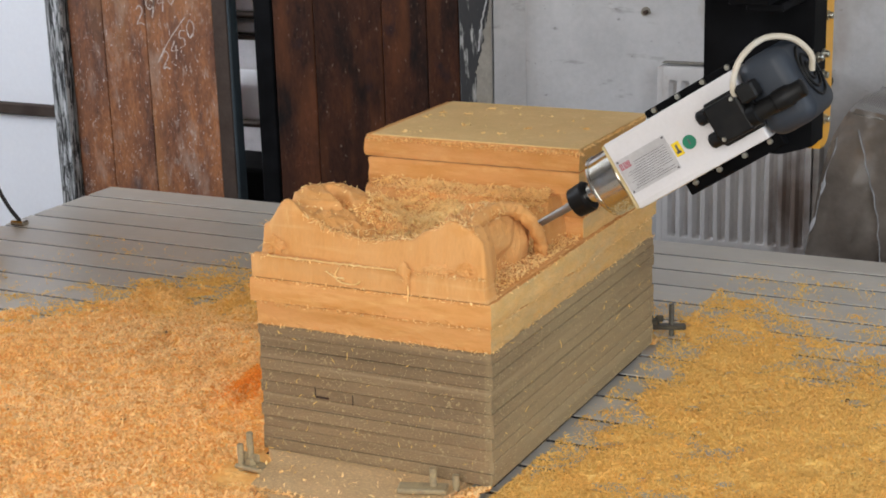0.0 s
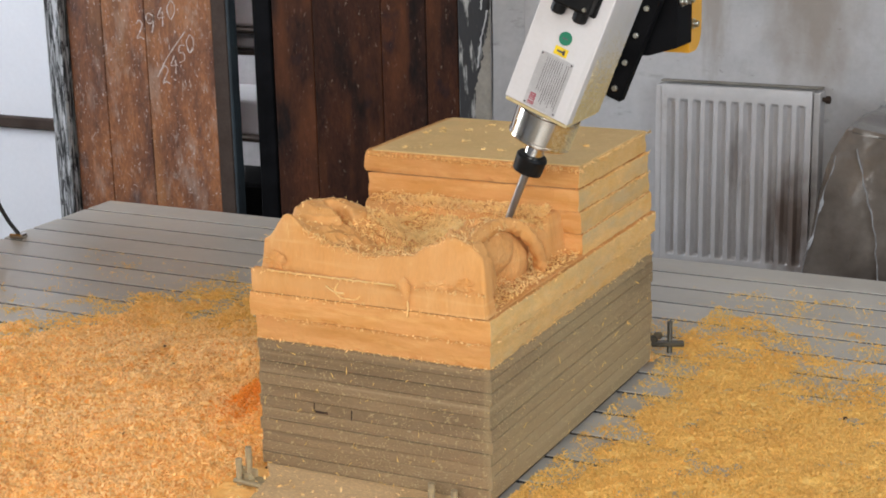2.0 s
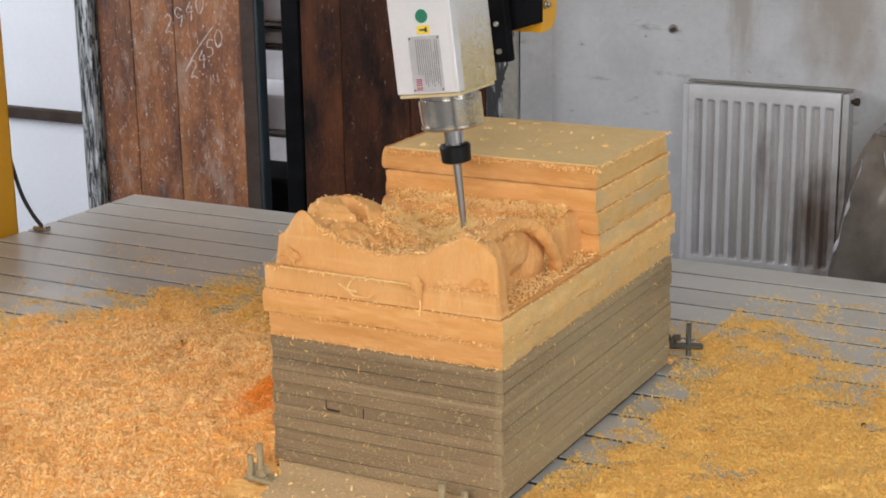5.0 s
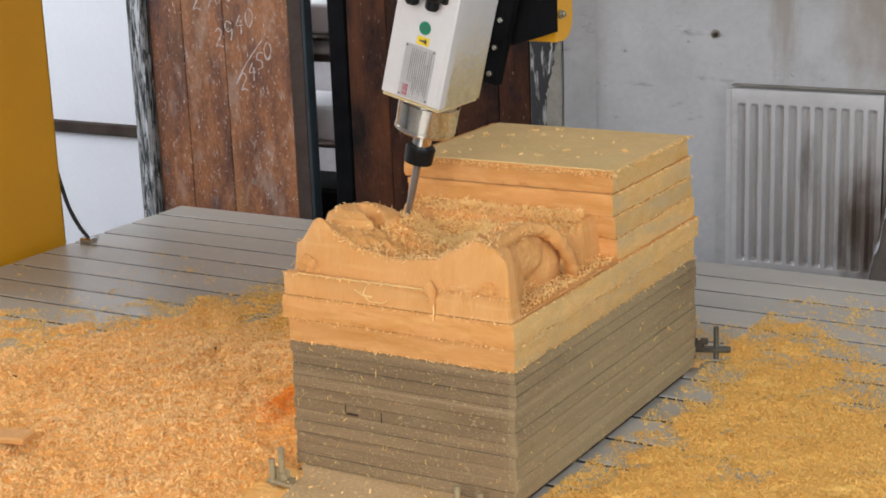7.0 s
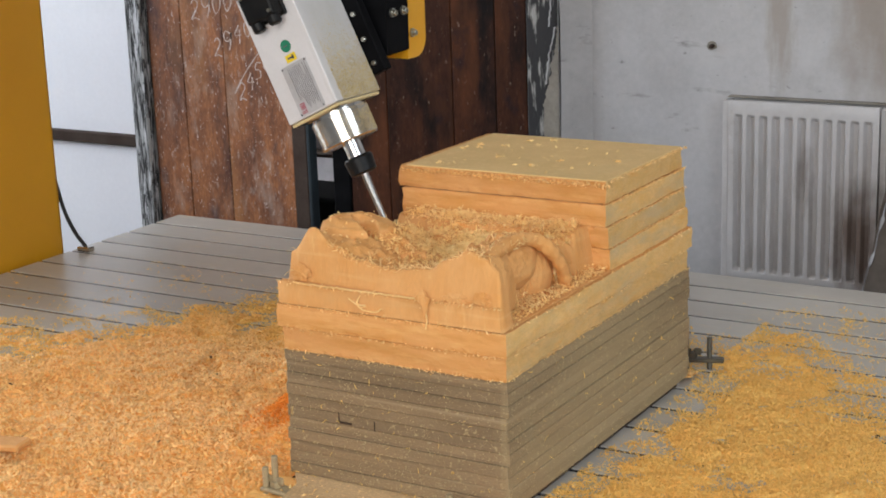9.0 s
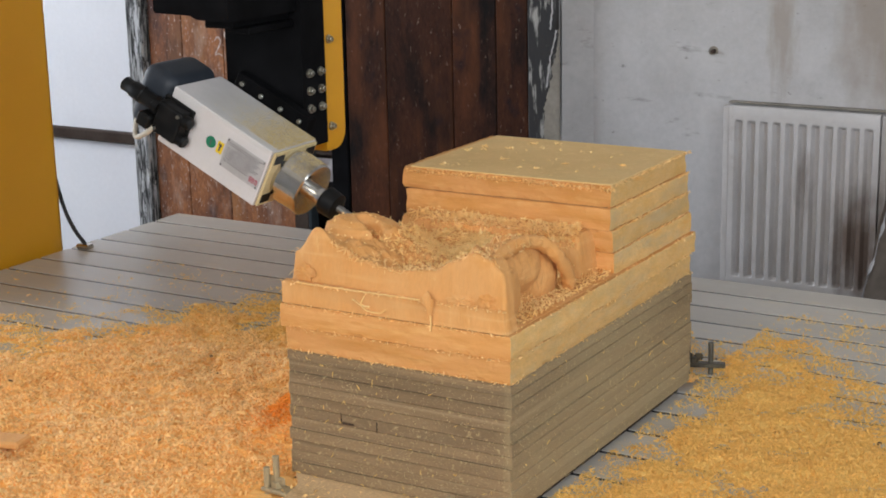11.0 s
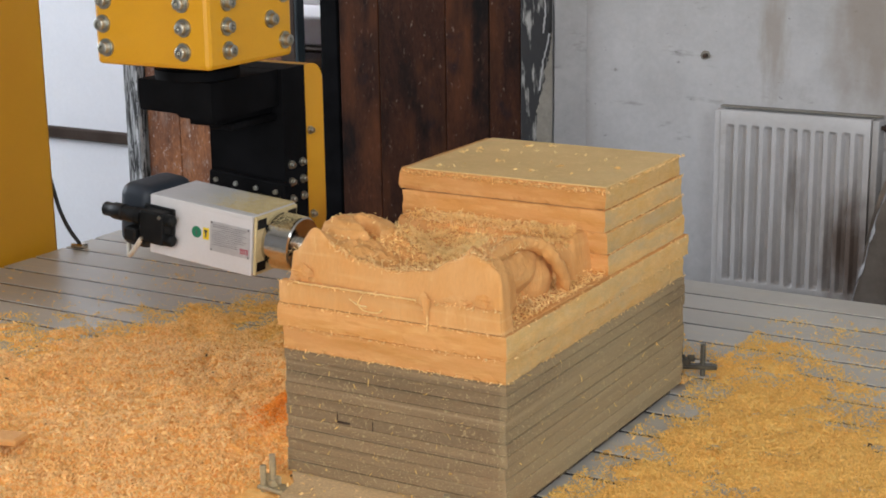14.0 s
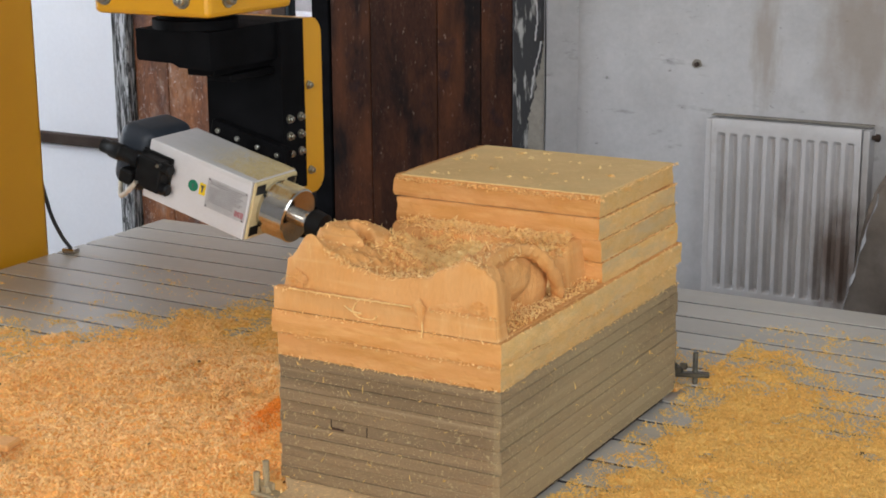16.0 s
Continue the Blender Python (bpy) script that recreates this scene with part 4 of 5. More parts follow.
part("plug", lathe([(0.2105, 0.015), (0.222, 0.016), (0.224, 0.013), (0.250, 0.013), (0.252, 0.0145), (0.272, 0.0145), (0.276, 0.012), (0.292, 0.012), (0.294, 0.008)],
                   at=(0.012 - PIVOT_U, YF - 0.020, -PIVOT_W), seg=18), M_PLASTIC, con, "black ribbed cable plug", smooth=True)
part("clip", sp(-0.030, -0.006, -0.038, -0.010, 0.214, 0.240, 0.003), M_PLASTIC, con)
for u, w in ((0.021, 0.168), (-0.021, 0.204)):
    part("screw", lathe([(-0.0335, 0.0028), (-0.0302, 0.0034)], "y", (u - PIVOT_U, YF, w - PIVOT_W), 10), M_ZINC, con)
bm = bmesh.new()
tube(bm, curve_points([(u - PIVOT_U, YF + y, w - PIVOT_W) for u, y, w in
     [(-0.012, -0.022, 0.206), (-0.034, -0.030, 0.214), (-0.060, -0.020, 0.238), (-0.068, 0.012, 0.268), (-0.050, 0.040, 0.292), (-0.020, 0.055, 0.299), (0.0, 0.060, 0.288)]], 8), 0.0042, 10)
part("hose", bm, M_CREAM, spindle, "cream coloured hose loop", smooth=True)
for u in (-0.0610, 0.0585):
    for w in (0.042, 0.083, 0.126, 0.168):
        part("plate_bolt", lathe([(0.1175, 0.0034), (0.1185, 0.0042), (0.1228, 0.0042)], "y", (u - PIVOT_U, YF, w - PIVOT_W), 10), M_ZINC, spindle)


def bolt_mesh(name, r, washer):
    bm = bmesh.new()
    turned(bm, [(0.0, washer), (0.0035, washer), (0.0036, r), (0.0036 + r, r), (0.0046 + r, r * 0.85), (0.0047 + r, r * 0.45), (0.001 + r, r * 0.42)], "y", seg=18)
    for v in bm.verts:
        v.co.y = -v.co.y
    me = bpy.data.meshes.new(name)
    bmesh.ops.recalc_face_normals(bm, faces=bm.faces)
    bm.to_mesh(me)
    bm.free()
    me.materials.append(M_ZINC)
    for p in me.polygons:
        p.use_smooth = True
    me.set_sharp_from_angle(angle=radians(35))
    return me


BIG_BOLT, SMALL_BOLT = bolt_mesh("bolt", 0.0095, 0.0145), bolt_mesh("bolt", 0.005, 0.0075)


def bolt(me, parent, m):
    ob = new("bolt", me)
    ob.parent = parent
    ob.matrix_local = m
    return ob


for row in range(8):
    z = 0.303 + row * 0.038
    for x in ((-0.091, 0.066) if row % 2 == 0 else (-0.096, 0.068)):
        bolt(BIG_BOLT, head, pose(x, 0.1, z))
    for y in ((0.148, 0.300) if row % 2 == 0 else (0.146, 0.262)):
        bolt(BIG_BOLT, head, pose(0.115, y, z, 0, 0, 90))
for y in (0.352, 0.385):
    for z in (0.020, 0.050, 0.080):
        bolt(SMALL_BOLT, head, pose(0.082, y, z, 0, 0, 90))
for z in (0.13, -0.02):
    bolt(SMALL_BOLT, head, pose(0.078, 0.418, z, 0, 0, 90))

# ---------- things on the back wall ----------
radiator = thing("radiator", "white enamelled panel radiator with brown stains", "radiator")
RX0, RX1, RZ0, RZ1, RY = -0.541, -0.129, -0.283, 0.226, 2.282
FL = 11
NX, zs_ = FL * 14 + 8, [0, 0.006, 0.02] + [0.022 + 0.002 * k for k in range(13)] + [0.05 + 0.0415 * k for k in range(10)] + [0.4255 + 0.003 * k for k in range(15)] + [0.474, 0.496, 0.502]


def press(x, z):
    """Depth of the pressed flutes in the radiator's sheet."""
    p = (x - RX0 - 0.010) / ((RX1 - RX0 - 0.020) / FL)
    if p < 0 or p > FL:
        return 0.0
    across = smoothstep(0.16, 0.36, p % 1.0) * smoothstep(0.84, 0.64, p % 1.0)
    return 0.0155 * across * smoothstep(0.024, 0.034, z) * smoothstep(0.466, 0.454, z)


bm = bmesh.new()
grid = [[bm.verts.new((RX0 + (RX1 - RX0) * i / NX, RY + press(RX0 + (RX1 - RX0) * i / NX, z) + (0.004 if z in (0, 0.502) else 0), RZ0 + z)) for i in range(NX + 1)] for z in zs_]
for lo, hi in zip(grid, grid[1:]):
    for i in range(NX):
        bm.faces.new((lo[i], lo[i + 1], hi[i + 1], hi[i]))
rim = grid[0] + [r[-1] for r in grid[1:]] + grid[-1][-2::-1] + [r[0] for r in grid[-2:0:-1]]
back = [bm.verts.new((v.co.x, RY + 0.018, v.co.z)) for v in rim]
for k in range(len(rim)):
    bm.faces.new((rim[k], back[k], back[(k + 1) % len(rim)], rim[(k + 1) % len(rim)]))
bm.faces.new(back)
part("panel", bm, M_RADIATOR, radiator, "fluted white front panel", smooth=True)
part("top_grille", boxed(RX0 - 0.016, RX1 + 0.018, RY + 0.036, RY + 0.062, RZ1 - 0.005, RZ1 - 0.001, 0.001), M_MORTAR, radiator, "thin dusty top grille")
for x0 in (RX0 - 0.020, RX1 + 0.002):
    part("side_panel", boxed(x0, x0 + 0.018, RY + 0.008, RY + 0.060, RZ0, RZ1 - 0.010, 0.002), M_RADIATOR, radiator)
for x0 in (RX0 + 0.08, RX1 - 0.08):
    part("bracket", boxed(x0 - 0.015, x0 + 0.015, RY + 0.019, WALL_Y + 0.0449, RZ0 + 0.05, RZ1 - 0.05, 0.002), M_MORTAR, radiator)
part("vent_valve", lathe([(0, 0.006), (0.008, 0.006), (0.009, 0.010), (0.020, 0.010), (0.022, 0.005)], "x", (RX1 + 0.0205, RY + 0.03, RZ1 - 0.03), 14), M_BAR, radiator, "corroded vent valve")

nail = thing("wall_plug", "rusty pipe stub set in chipped plaster", "pipe stub")
part("stub", lathe([(-0.016, 0.004), (-0.014, 0.006), (0.0, 0.0065), (0.004, 0.0065)], "y", (-0.612, WALL_Y + 0.045, 0.356), 14), M_BAR, nail)
bm = lathe([(-0.003, 0.006), (-0.002, 0.012), (0.003, 0.017)], "y", (-0.612, WALL_Y + 0.045, 0.356), 18)
roughen(bm, 0.004, 60)
part("chipped_rim", bm, M_MORTAR, nail)


def chalk_strokes(name, label, strokes, at):
    ob = thing(name, label, "chalk marks", at=at)
    for pts in strokes:
        bm = bmesh.new()
        w = 0.0032
        ps = curve_points([(x, 0, z) for x, z in pts], 5)
        rows = []
        for i, p in enumerate(ps):
            d = (ps[min(i + 1, len(ps) - 1)] - ps[max(i - 1, 0)]).normalized()
            n = Vector((-d.z, 0, d.x)) * w * (0.7 + 0.5 * noise.noise(p * 40))
            rows.append([bm.verts.new(p + n), bm.verts.new(p - n), bm.verts.new(p - n + Vector((0, 0.0003, 0))), bm.verts.new(p + n + Vector((0, 0.0003, 0)))])
        for a, b in zip(rows, rows[1:]):
            for k in range(4):
                bm.faces.new((a[k], a[(k + 1) % 4], b[(k + 1) % 4], b[k]))
        part("stroke", bm, M_CHALK, ob)
    return ob


_nine = [(0.030, 0.052), (0.010, 0.062), (0.000, 0.045), (0.012, 0.028), (0.028, 0.040), (0.030, 0.056), (0.026, 0.020), (0.020, 0.000)]
_four = [(0.020, 0.060), (0.004, 0.028), (0.030, 0.030)], [(0.024, 0.046), (0.022, 0.0)]
_zero = [(0.014, 0.060), (0.000, 0.034), (0.010, 0.002), (0.026, 0.020), (0.028, 0.046), (0.014, 0.060), (0.006, 0.048)]
_two = [(0.002, 0.048), (0.014, 0.060), (0.026, 0.046), (0.014, 0.022), (0.002, 0.002), (0.016, 0.006), (0.030, 0.000)]
_five = [(0.028, 0.060), (0.008, 0.058), (0.004, 0.036), (0.022, 0.034), (0.024, 0.012), (0.004, 0.002)]


def row_of(digits, x0, z0, dx, dz, k=1.0):
    out = []
    for i, d in enumerate(digits):
        for st in (d if isinstance(d, tuple) else (d,)):
            out.append([(x0 + i * dx + k * x, z0 + i * dz + k * z) for x, z in st])
    return out


chalk = chalk_strokes("chalk_marks", "white chalk sums scribbled on the door",
                      row_of([_two, _nine, _four, _zero], -2.335, 0.268, 0.042, 0.022, 1.0) + row_of([_two, _four, _five, _zero], -2.245, 0.130, 0.034, 0.034, 0.95)
                      + [[(-2.262, 0.150), (-2.215, 0.220), (-2.145, 0.300)]] + row_of([_two, _nine, _zero, _zero], -2.42, 0.385, 0.045, 0.01, 1.1),
                      pose(0.03, WALL_Y - 0.0056, 0.0))

# bundles on a shelf behind the doors
shelf = thing("shelf", "dark wooden shelf behind the doors", "shelf")
for z in (-0.42, -0.121, 0.179, 0.251):
    part("shelf_board", boxed(-2.7, -1.6, 2.70, 3.19, z - 0.014, z, 0.003), M_BAR, shelf)
for x in (-2.72, -1.58):
    part("side", boxed(x - 0.018, x + 0.018, 3.15, 3.19, FLOOR_Z, 0.9, 0.003), M_BAR, shelf)
for z0, z1, lab in ((0.1795, 0.215, "white"), (0.2515, 0.36, "white"), (-0.1205, 0.0, "white"), (-0.4195, -0.30, "dark")):
    bm = boxed(-2.55, -1.75, 2.76, 3.05, z0, z1, 0.012, seg=2)
    roughen(bm, 0.01, 9)
    bundle = tagged(mesh_object("parcel", bm, M_PANEL if lab == "white" else M_BLACK), f"{lab} wrapped parcel lying on the shelf", "parcel", group="parcels on the shelf")

# ---------- wrapped crate behind the table ----------
M_FILM = material("clear_film", (0.17, 0.145, 0.125), 0.10, second=(0.075, 0.058, 0.046), scale=4, fine=60, fine_amount=0.1, bump=1.0, bump_scale=6, spec=1.0, rough_var=0.06)
# pale base puts the film's highlights into the colour
M_CREASE_GLINT = material("film_crease_glint", (0.55, 0.55, 0.57), 0.10, second=(0.20, 0.19, 0.19), scale=30, fine=60, fine_amount=0.2, bump=0.3, spec=1.0)
M_PALE = material("pale_sheet", (0.50, 0.48, 0.44), 0.5, second=(0.45, 0.43, 0.39), scale=5, fine=60, fine_amount=0.06, bump=0.1)
crate = thing("wrapped_crate", "grey carton crate wrapped in shiny clear film", "crate")
bm = bmesh.new()
extruded(bm, [(-0.16, FLOOR_Z), (0.030, 0.150), (0.074, 0.226), (0.50, 0.135), (1.1, 0.05), (1.1, FLOOR_Z)], 1.80, 2.2, "y")
bmesh.ops.bevel(bm, geom=list(bm.edges), offset=0.012, segments=2, affect="EDGES")
bmesh.ops.triangulate(bm, faces=bm.faces)
bmesh.ops.subdivide_edges(bm, edges=list(bm.edges), cuts=7, use_grid_fill=True)
bmesh.ops.triangulate(bm, faces=bm.faces)
bmesh.ops.subdivide_edges(bm, edges=[e for e in bm.edges if e.calc_length() > 0.03], cuts=2, use_grid_fill=True)
roughen(bm, 0.010, 6)
for v in bm.verts:
    v.co.y += 0.016 * noise.noise(Vector((v.co.x * 17 + 2.5 * v.co.z, 4.0, v.co.z * 2.5))) + 0.006 * noise.noise(Vector((v.co.x * 45, 9.0, v.co.z * 7)))
part("film_cover", bm, M_FILM, crate, "wrinkled shiny film", smooth=True)
# ridges along the film's creases, highlight streaks painted in as a pale colour
bm = bmesh.new()
for x0, z0, x1, z1, sd, wide in ((0.050, 0.160, -0.030, -0.17, 0.0, 1.0), (0.098, 0.18, 0.150, -0.02, 2.0, 0.5), (0.150, -0.02, 0.165, -0.20, 4.0, 1.0), (0.24, 0.15, 0.265, -0.20, 7.0, 0.6)):
    last = None
    for k in range(61):
        t = k / 60
        x = x0 + (x1 - x0) * t + 0.005 * noise.noise(Vector((t * 6, sd, 0)))
        w = 0.0005 + wide * 0.0065 * max(0.0, noise.noise(Vector((t * 7, sd, 6))) + 0.12 + 0.3 * noise.noise(Vector((t * 25, sd, 2)))) * smoothstep(0.0, 0.1, t) * smoothstep(1.0, 0.9, t)
        y = 1.786 + 0.004 * noise.noise(Vector((t * 7, sd, 3)))
        z = z0 + (z1 - z0) * t
        row = [bm.verts.new((x - w, y + 0.004, z)), bm.verts.new((x - 0.3 * w, y, z)), bm.verts.new((x + w, y + 0.004, z)), bm.verts.new((x, y + 0.012, z))]
        if last:
            for q in range(4):
                bm.faces.new((last[q], last[(q + 1) % 4], row[(q + 1) % 4], row[q]))
        last = row
part("crease", bm, M_CREASE_GLINT, crate, smooth=True)
bm = bmesh.new()
extruded(bm, [(0.070, 0.222), (0.30, 0.345), (1.1, 0.62), (1.1, 0.02), (0.6, 0.10)], 2.205, 2.235, "y")
part("lid_sheet", bm, M_PALE, crate, "pale sheet leaning behind")

# cable by the upright
cable = thing("power_cable", "black cable hanging beside the machine upright", "cable")
bm = bmesh.new()
tube(bm, curve_points([(-1.775, 0.972, 0.20), (-1.752, 0.970, 0.125), (-1.728, 0.962, 0.080), (-1.695, 0.955, 0.040), (-1.668, 0.955, 0.012)], 8), 0.0048, 8)
part("sheath", bm, M_CABLE, cable, smooth=True)
part("end_clip", boxed(-1.690, -1.650, 0.945, 0.968, 0.0003, 0.012, 0.003), M_STEEL, cable)

# ---------- base board and clamps ----------
base_board = thing("base_board", "thin dusty plywood board under the block", "board")
bm = bmesh.new()
extruded(bm, [(-0.374, 0.30), (-0.374, 0.003), (-0.345, -0.03), (-0.322, -0.13), (-0.25, -0.16), (-0.075, -0.150), (-0.045, -0.03), (-0.04, 0.30)], 0.0004, B0 - 0.0004, "z")
part("panel", bm, M_BOARD, base_board)
spacer = thing("spacer_strip", "dark wooden spacer strip under the block", "spacer")
part("strip", boxed(-0.036, -0.012, 0.03, 0.64, 0.0004, B0 - 0.0004, 0.001), M_BAR, spacer)


def clamp(name, label, at, bar, studs, nuts, steel=None):
    steel = steel or M_DUSTY
    c = thing(name, label, "clamp", group="hold-down clamps", at=at)
    part("clamp_bar", boxed(*bar, 0.002), steel, c, "steel clamp bar")
    for x, y, z0, z1 in studs:
        bm = bmesh.new()
        n = int((z1 - z0) / 0.0016)
        turned(bm, [(z0 + (z1 - z0) * k / n, 0.0052 if k % 2 else 0.0044) for k in range(n + 1)], at=(x, y, 0), seg=12)
        part("stud", bm, steel, c, "threaded stud")
    for x, y, z in nuts:
        nut = part("wing_nut", lathe([(z, 0.009), (z + 0.008, 0.0085), (z + 0.010, 0.0062)], at=(x, y, 0), seg=6), steel, c, "steel nut with wings")
        for sgn in (-1, 1):
            part("wing", boxed(x + sgn * 0.009 - 0.007, x + sgn * 0.009 + 0.007, y - 0.0025, y + 0.0025, z + 0.004, z + 0.017, 0.002), steel, nut)
    return c


clamp("clamp", "dusty steel clamp with threaded studs before the block", pose(-0.365, -0.058, 0, 0, 0, -6), (-0.022, 0.034, -0.014, 0.014, 0.006, 0.0125),
      [(0, 0, 0.0004, 0.062), (-0.014, -0.006, 0.0004, 0.043)], [(0, 0, 0.0128)])
clamp("clamp", "dusty steel clamp with a bent stud at the corner", pose(-0.072, -0.045, 0, 0, 0, 18), (-0.05, 0.02, -0.014, 0.014, B0 + 0.0004, B0 + 0.008),
      [(0, 0, B0 + 0.0084, 0.050), (0.03, 0.012, 0.0004, 0.035)], [])
clamp("clamp", "steel clamp bar with upright stud behind the block", pose(0.004, 0.752, 0, 0, 0, 20), (-0.050, 0.026, -0.009, 0.009, 0.014, 0.022),
      [(0, 0, 0.0004, 0.060), (-0.040, -0.030, 0.0004, 0.066)], [(-0.030, 0.0, 0.0222)], M_GREASY)

# ---------- shavings ----------
def near_line(x, rows):
    for (a, p), (b, q) in zip(rows, rows[1:]):
        if x <= b:
            return p + (q - p) * max(0.0, (x - a) / (b - a))
    return rows[-1][1]


EDGE_LEFT = [(-1.7, 0.22), (-1.40, 0.36), (-1.19, 0.42), (-1.10, 0.58), (-1.02, 0.73), (-0.90, 0.78), (-0.30, 0.86)]
EDGE_RIGHT = [(-0.30, 1.16), (-0.15, 1.15), (0.02, 1.10), (0.21, 1.00), (0.36, 0.90), (0.60, 0.78), (1.2, 0.56)]


def bed_height(x, y):
    """Depth of the shavings over the table; below zero the table is bare."""
    p = Vector((x, y, 0.0))
    n1, n2, n3 = noise.noise(p * 5.5), noise.noise(p * 17 + Vector((3, 0, 0))), noise.noise(p * 55)
    h = -0.02
    if x < 0.0:
        e = near_line(x, EDGE_LEFT) - y + 0.10 * n1 + 0.05 * n2
        h = -0.0085 + 0.011 * smoothstep(-0.28, 0.14, e) + 0.016 * smoothstep(0.05, 0.55, e)
        h += 0.018 * smoothstep(0.34, 0.02, abs(x + 0.47)) * smoothstep(0.55, 0.2, y) * smoothstep(0.0, 0.16, y)
        h += 0.026 * math.exp(-((x + 0.47) ** 2 + (y - 0.19) ** 2) / 0.003)
    else:
        e = near_line(x, EDGE_RIGHT) - y + 0.09 * n1
        h = -0.0065 + 0.0105 * smoothstep(-0.05, 0.38, e)
        h -= 0.008 * smoothstep(0.11, 0.0, x - 0.015) * smoothstep(0.02, 0.25, y) * smoothstep(0.80, 0.68, y)
        h += 0.006 * smoothstep(0.2, 0.5, x) * smoothstep(0.5, 0.1, y)
    h += 0.006 * n1 * smoothstep(-0.006, 0.01, h) + 0.0065 * n2 + 0.005 * n3 + 0.007 * smoothstep(0.0, 0.02, h) * noise.noise(p * 32 + Vector((7, 2, 0)))
    # the heap thins out towards its outer rims
    rim_ = min(y + 0.46 + 0.06 * n1, x + 1.52 + 0.08 * n1, 0.74 - x + 0.06 * n1, y + 0.27 + 0.05 * n1 if x > 0 else 1.0)
    h -= 0.045 * smoothstep(0.10, -0.02, rim_)
    # the board before the block stays nearly bare
    bare = smoothstep(-0.47, -0.38, x) * smoothstep(0.0, -0.06, x) * smoothstep(-0.20, -0.12, y) * smoothstep(0.06, 0.02, y)
    h += (min(h, 0.004 + 0.003 * n2) - h) * bare
    return h


def bed_mesh(name, label, x0, x1, y0, y1, step, mat):
    nx, ny = int((x1 - x0) / step), int((y1 - y0) / step)
    vs, idx, fs = [], {}, []
    hs = {}
    for j in range(ny + 1):
        for i in range(nx + 1):
            x, y = x0 + i * step, y0 + j * step
            hs[i, j] = bed_height(x, y) + 0.0018 * noise.noise(Vector((x * 160, y * 160, 2.0)))
    for j in range(ny):
        for i in range(nx):
            q = ((i, j), (i + 1, j), (i + 1, j + 1), (i, j + 1))
            if max(hs[k] for k in q) < 0.0015:
                continue
            mx, my = x0 + (i + 0.5) * step, y0 + (j + 0.5) * step
            if -W - 0.001 < mx < 0.001 and 0.001 < my < D:
                continue
            for k in q:
                if k not in idx:
                    idx[k] = len(vs)
                    vs.append((x0 + k[0] * step, y0 + k[1] * step, max(-0.004, hs[k] - 0.0018)))
            fs.append(tuple(idx[k] for k in q))
    me = bpy.data.meshes.new(name)
    me.from_pydata(vs, [], fs)
    me.materials.append(mat)
    return tagged(new(name, me), label, "shavings", kind="stuff")


bed_mesh("shavings_bed", "heap of fine orange foam dust beside the block", -1.60, 0.0, -0.50, 0.95, 0.0065, M_PILE)
bed_mesh("shavings_bed", "thin layer of orange foam dust on the table", 0.0, 0.80, -0.30, 1.15, 0.0065, M_PILE_PALE)


def chips(name, label, spots, mat, seed, length=(0.004, 0.013), width=(0.0018, 0.0052), flat=0.36):
    """Many small curled shavings at the spots (x, y, z), as one mesh."""
    r = np.random.RandomState(seed)
    P = np.array(spots, float)
    n = len(P)
    yaw, pitch, roll = r.uniform(0, 2 * np.pi, n), r.normal(0, flat, n), r.normal(0, flat * 1.4, n)
    ln, wd = r.uniform(*length, n) * r.uniform(0.5, 1.0, n), r.uniform(*width, n)
    curl = r.normal(0, 1.3, n)
    d = np.stack([np.cos(yaw) * np.cos(pitch), np.sin(yaw) * np.cos(pitch), np.sin(pitch)], -1)
    s = np.stack([-np.sin(yaw), np.cos(yaw), np.zeros(n)], -1)
    u = np.cross(d, s)
    s2 = s * np.cos(roll)[:, None] + u * np.sin(roll)[:, None]
    u2 = np.cross(d, s2)
    V = np.empty((n, 8, 3))
    for k in range(4):
        t = k / 3 - 0.5
        taper = (0.55, 1.0, 0.95, 0.4)[k]
        c = P + d * (ln * t)[:, None] + u2 * (ln * curl * (t * t - 0.12) * 0.9)[:, None] + s2 * (ln * 0.25 * curl * t * abs(t))[:, None]
        V[:, 2 * k] = c + s2 * (wd * 0.5 * taper)[:, None]
        V[:, 2 * k + 1] = c - s2 * (wd * 0.5 * taper)[:, None]
    F = np.concatenate([np.array([[2 * k, 2 * k + 1, 2 * k + 3, 2 * k + 2]]) + 8 * np.arange(n)[:, None] for k in range(3)], 1).reshape(-1, 4)
    me = bpy.data.meshes.new(name)
    me.from_pydata(V.reshape(-1, 3).tolist(), [], F.tolist())
    me.materials.append(mat)
    return tagged(new(name, me), label, "shavings", kind="stuff")


def scatter(n, x0, x1, y0, y1, seed, keep):
    r = random.Random(seed)
    out = []
    for _ in range(n):
        x, y = r.uniform(x0, x1), r.uniform(y0, y1)
        if -W - 0.004 < x < 0.004 and -0.004 < y < D + 0.004:
            continue
        h = bed_height(x, y)
        on_board = -0.40 < x < -0.05 and -0.13 < y < 0.0
        if r.random() < keep(h, x, y) * (0.03 if on_board else 1.0):
            over = B0 if (-0.35 < x < -0.06 and -0.14 < y < 0.0) else 0.0
            out.append((x, y, max(over, h, 0.0) + r.uniform(0.0005, 0.0035)))
    return out


def keep_dense(h, x, y):
    return 0.012 * smoothstep(-0.02, -0.009, h) + 0.98 * smoothstep(-0.0085, 0.001, h) ** 1.7


heap = scatter(150000, -1.55, -0.0, -0.40, 0.95, 11, keep_dense)
chips("shavings", "orange foam shavings heaped on the table", [p for p in heap if p[2] > 0.006], M_CHIP, 1, (0.004, 0.014), (0.0015, 0.0040), 0.55)
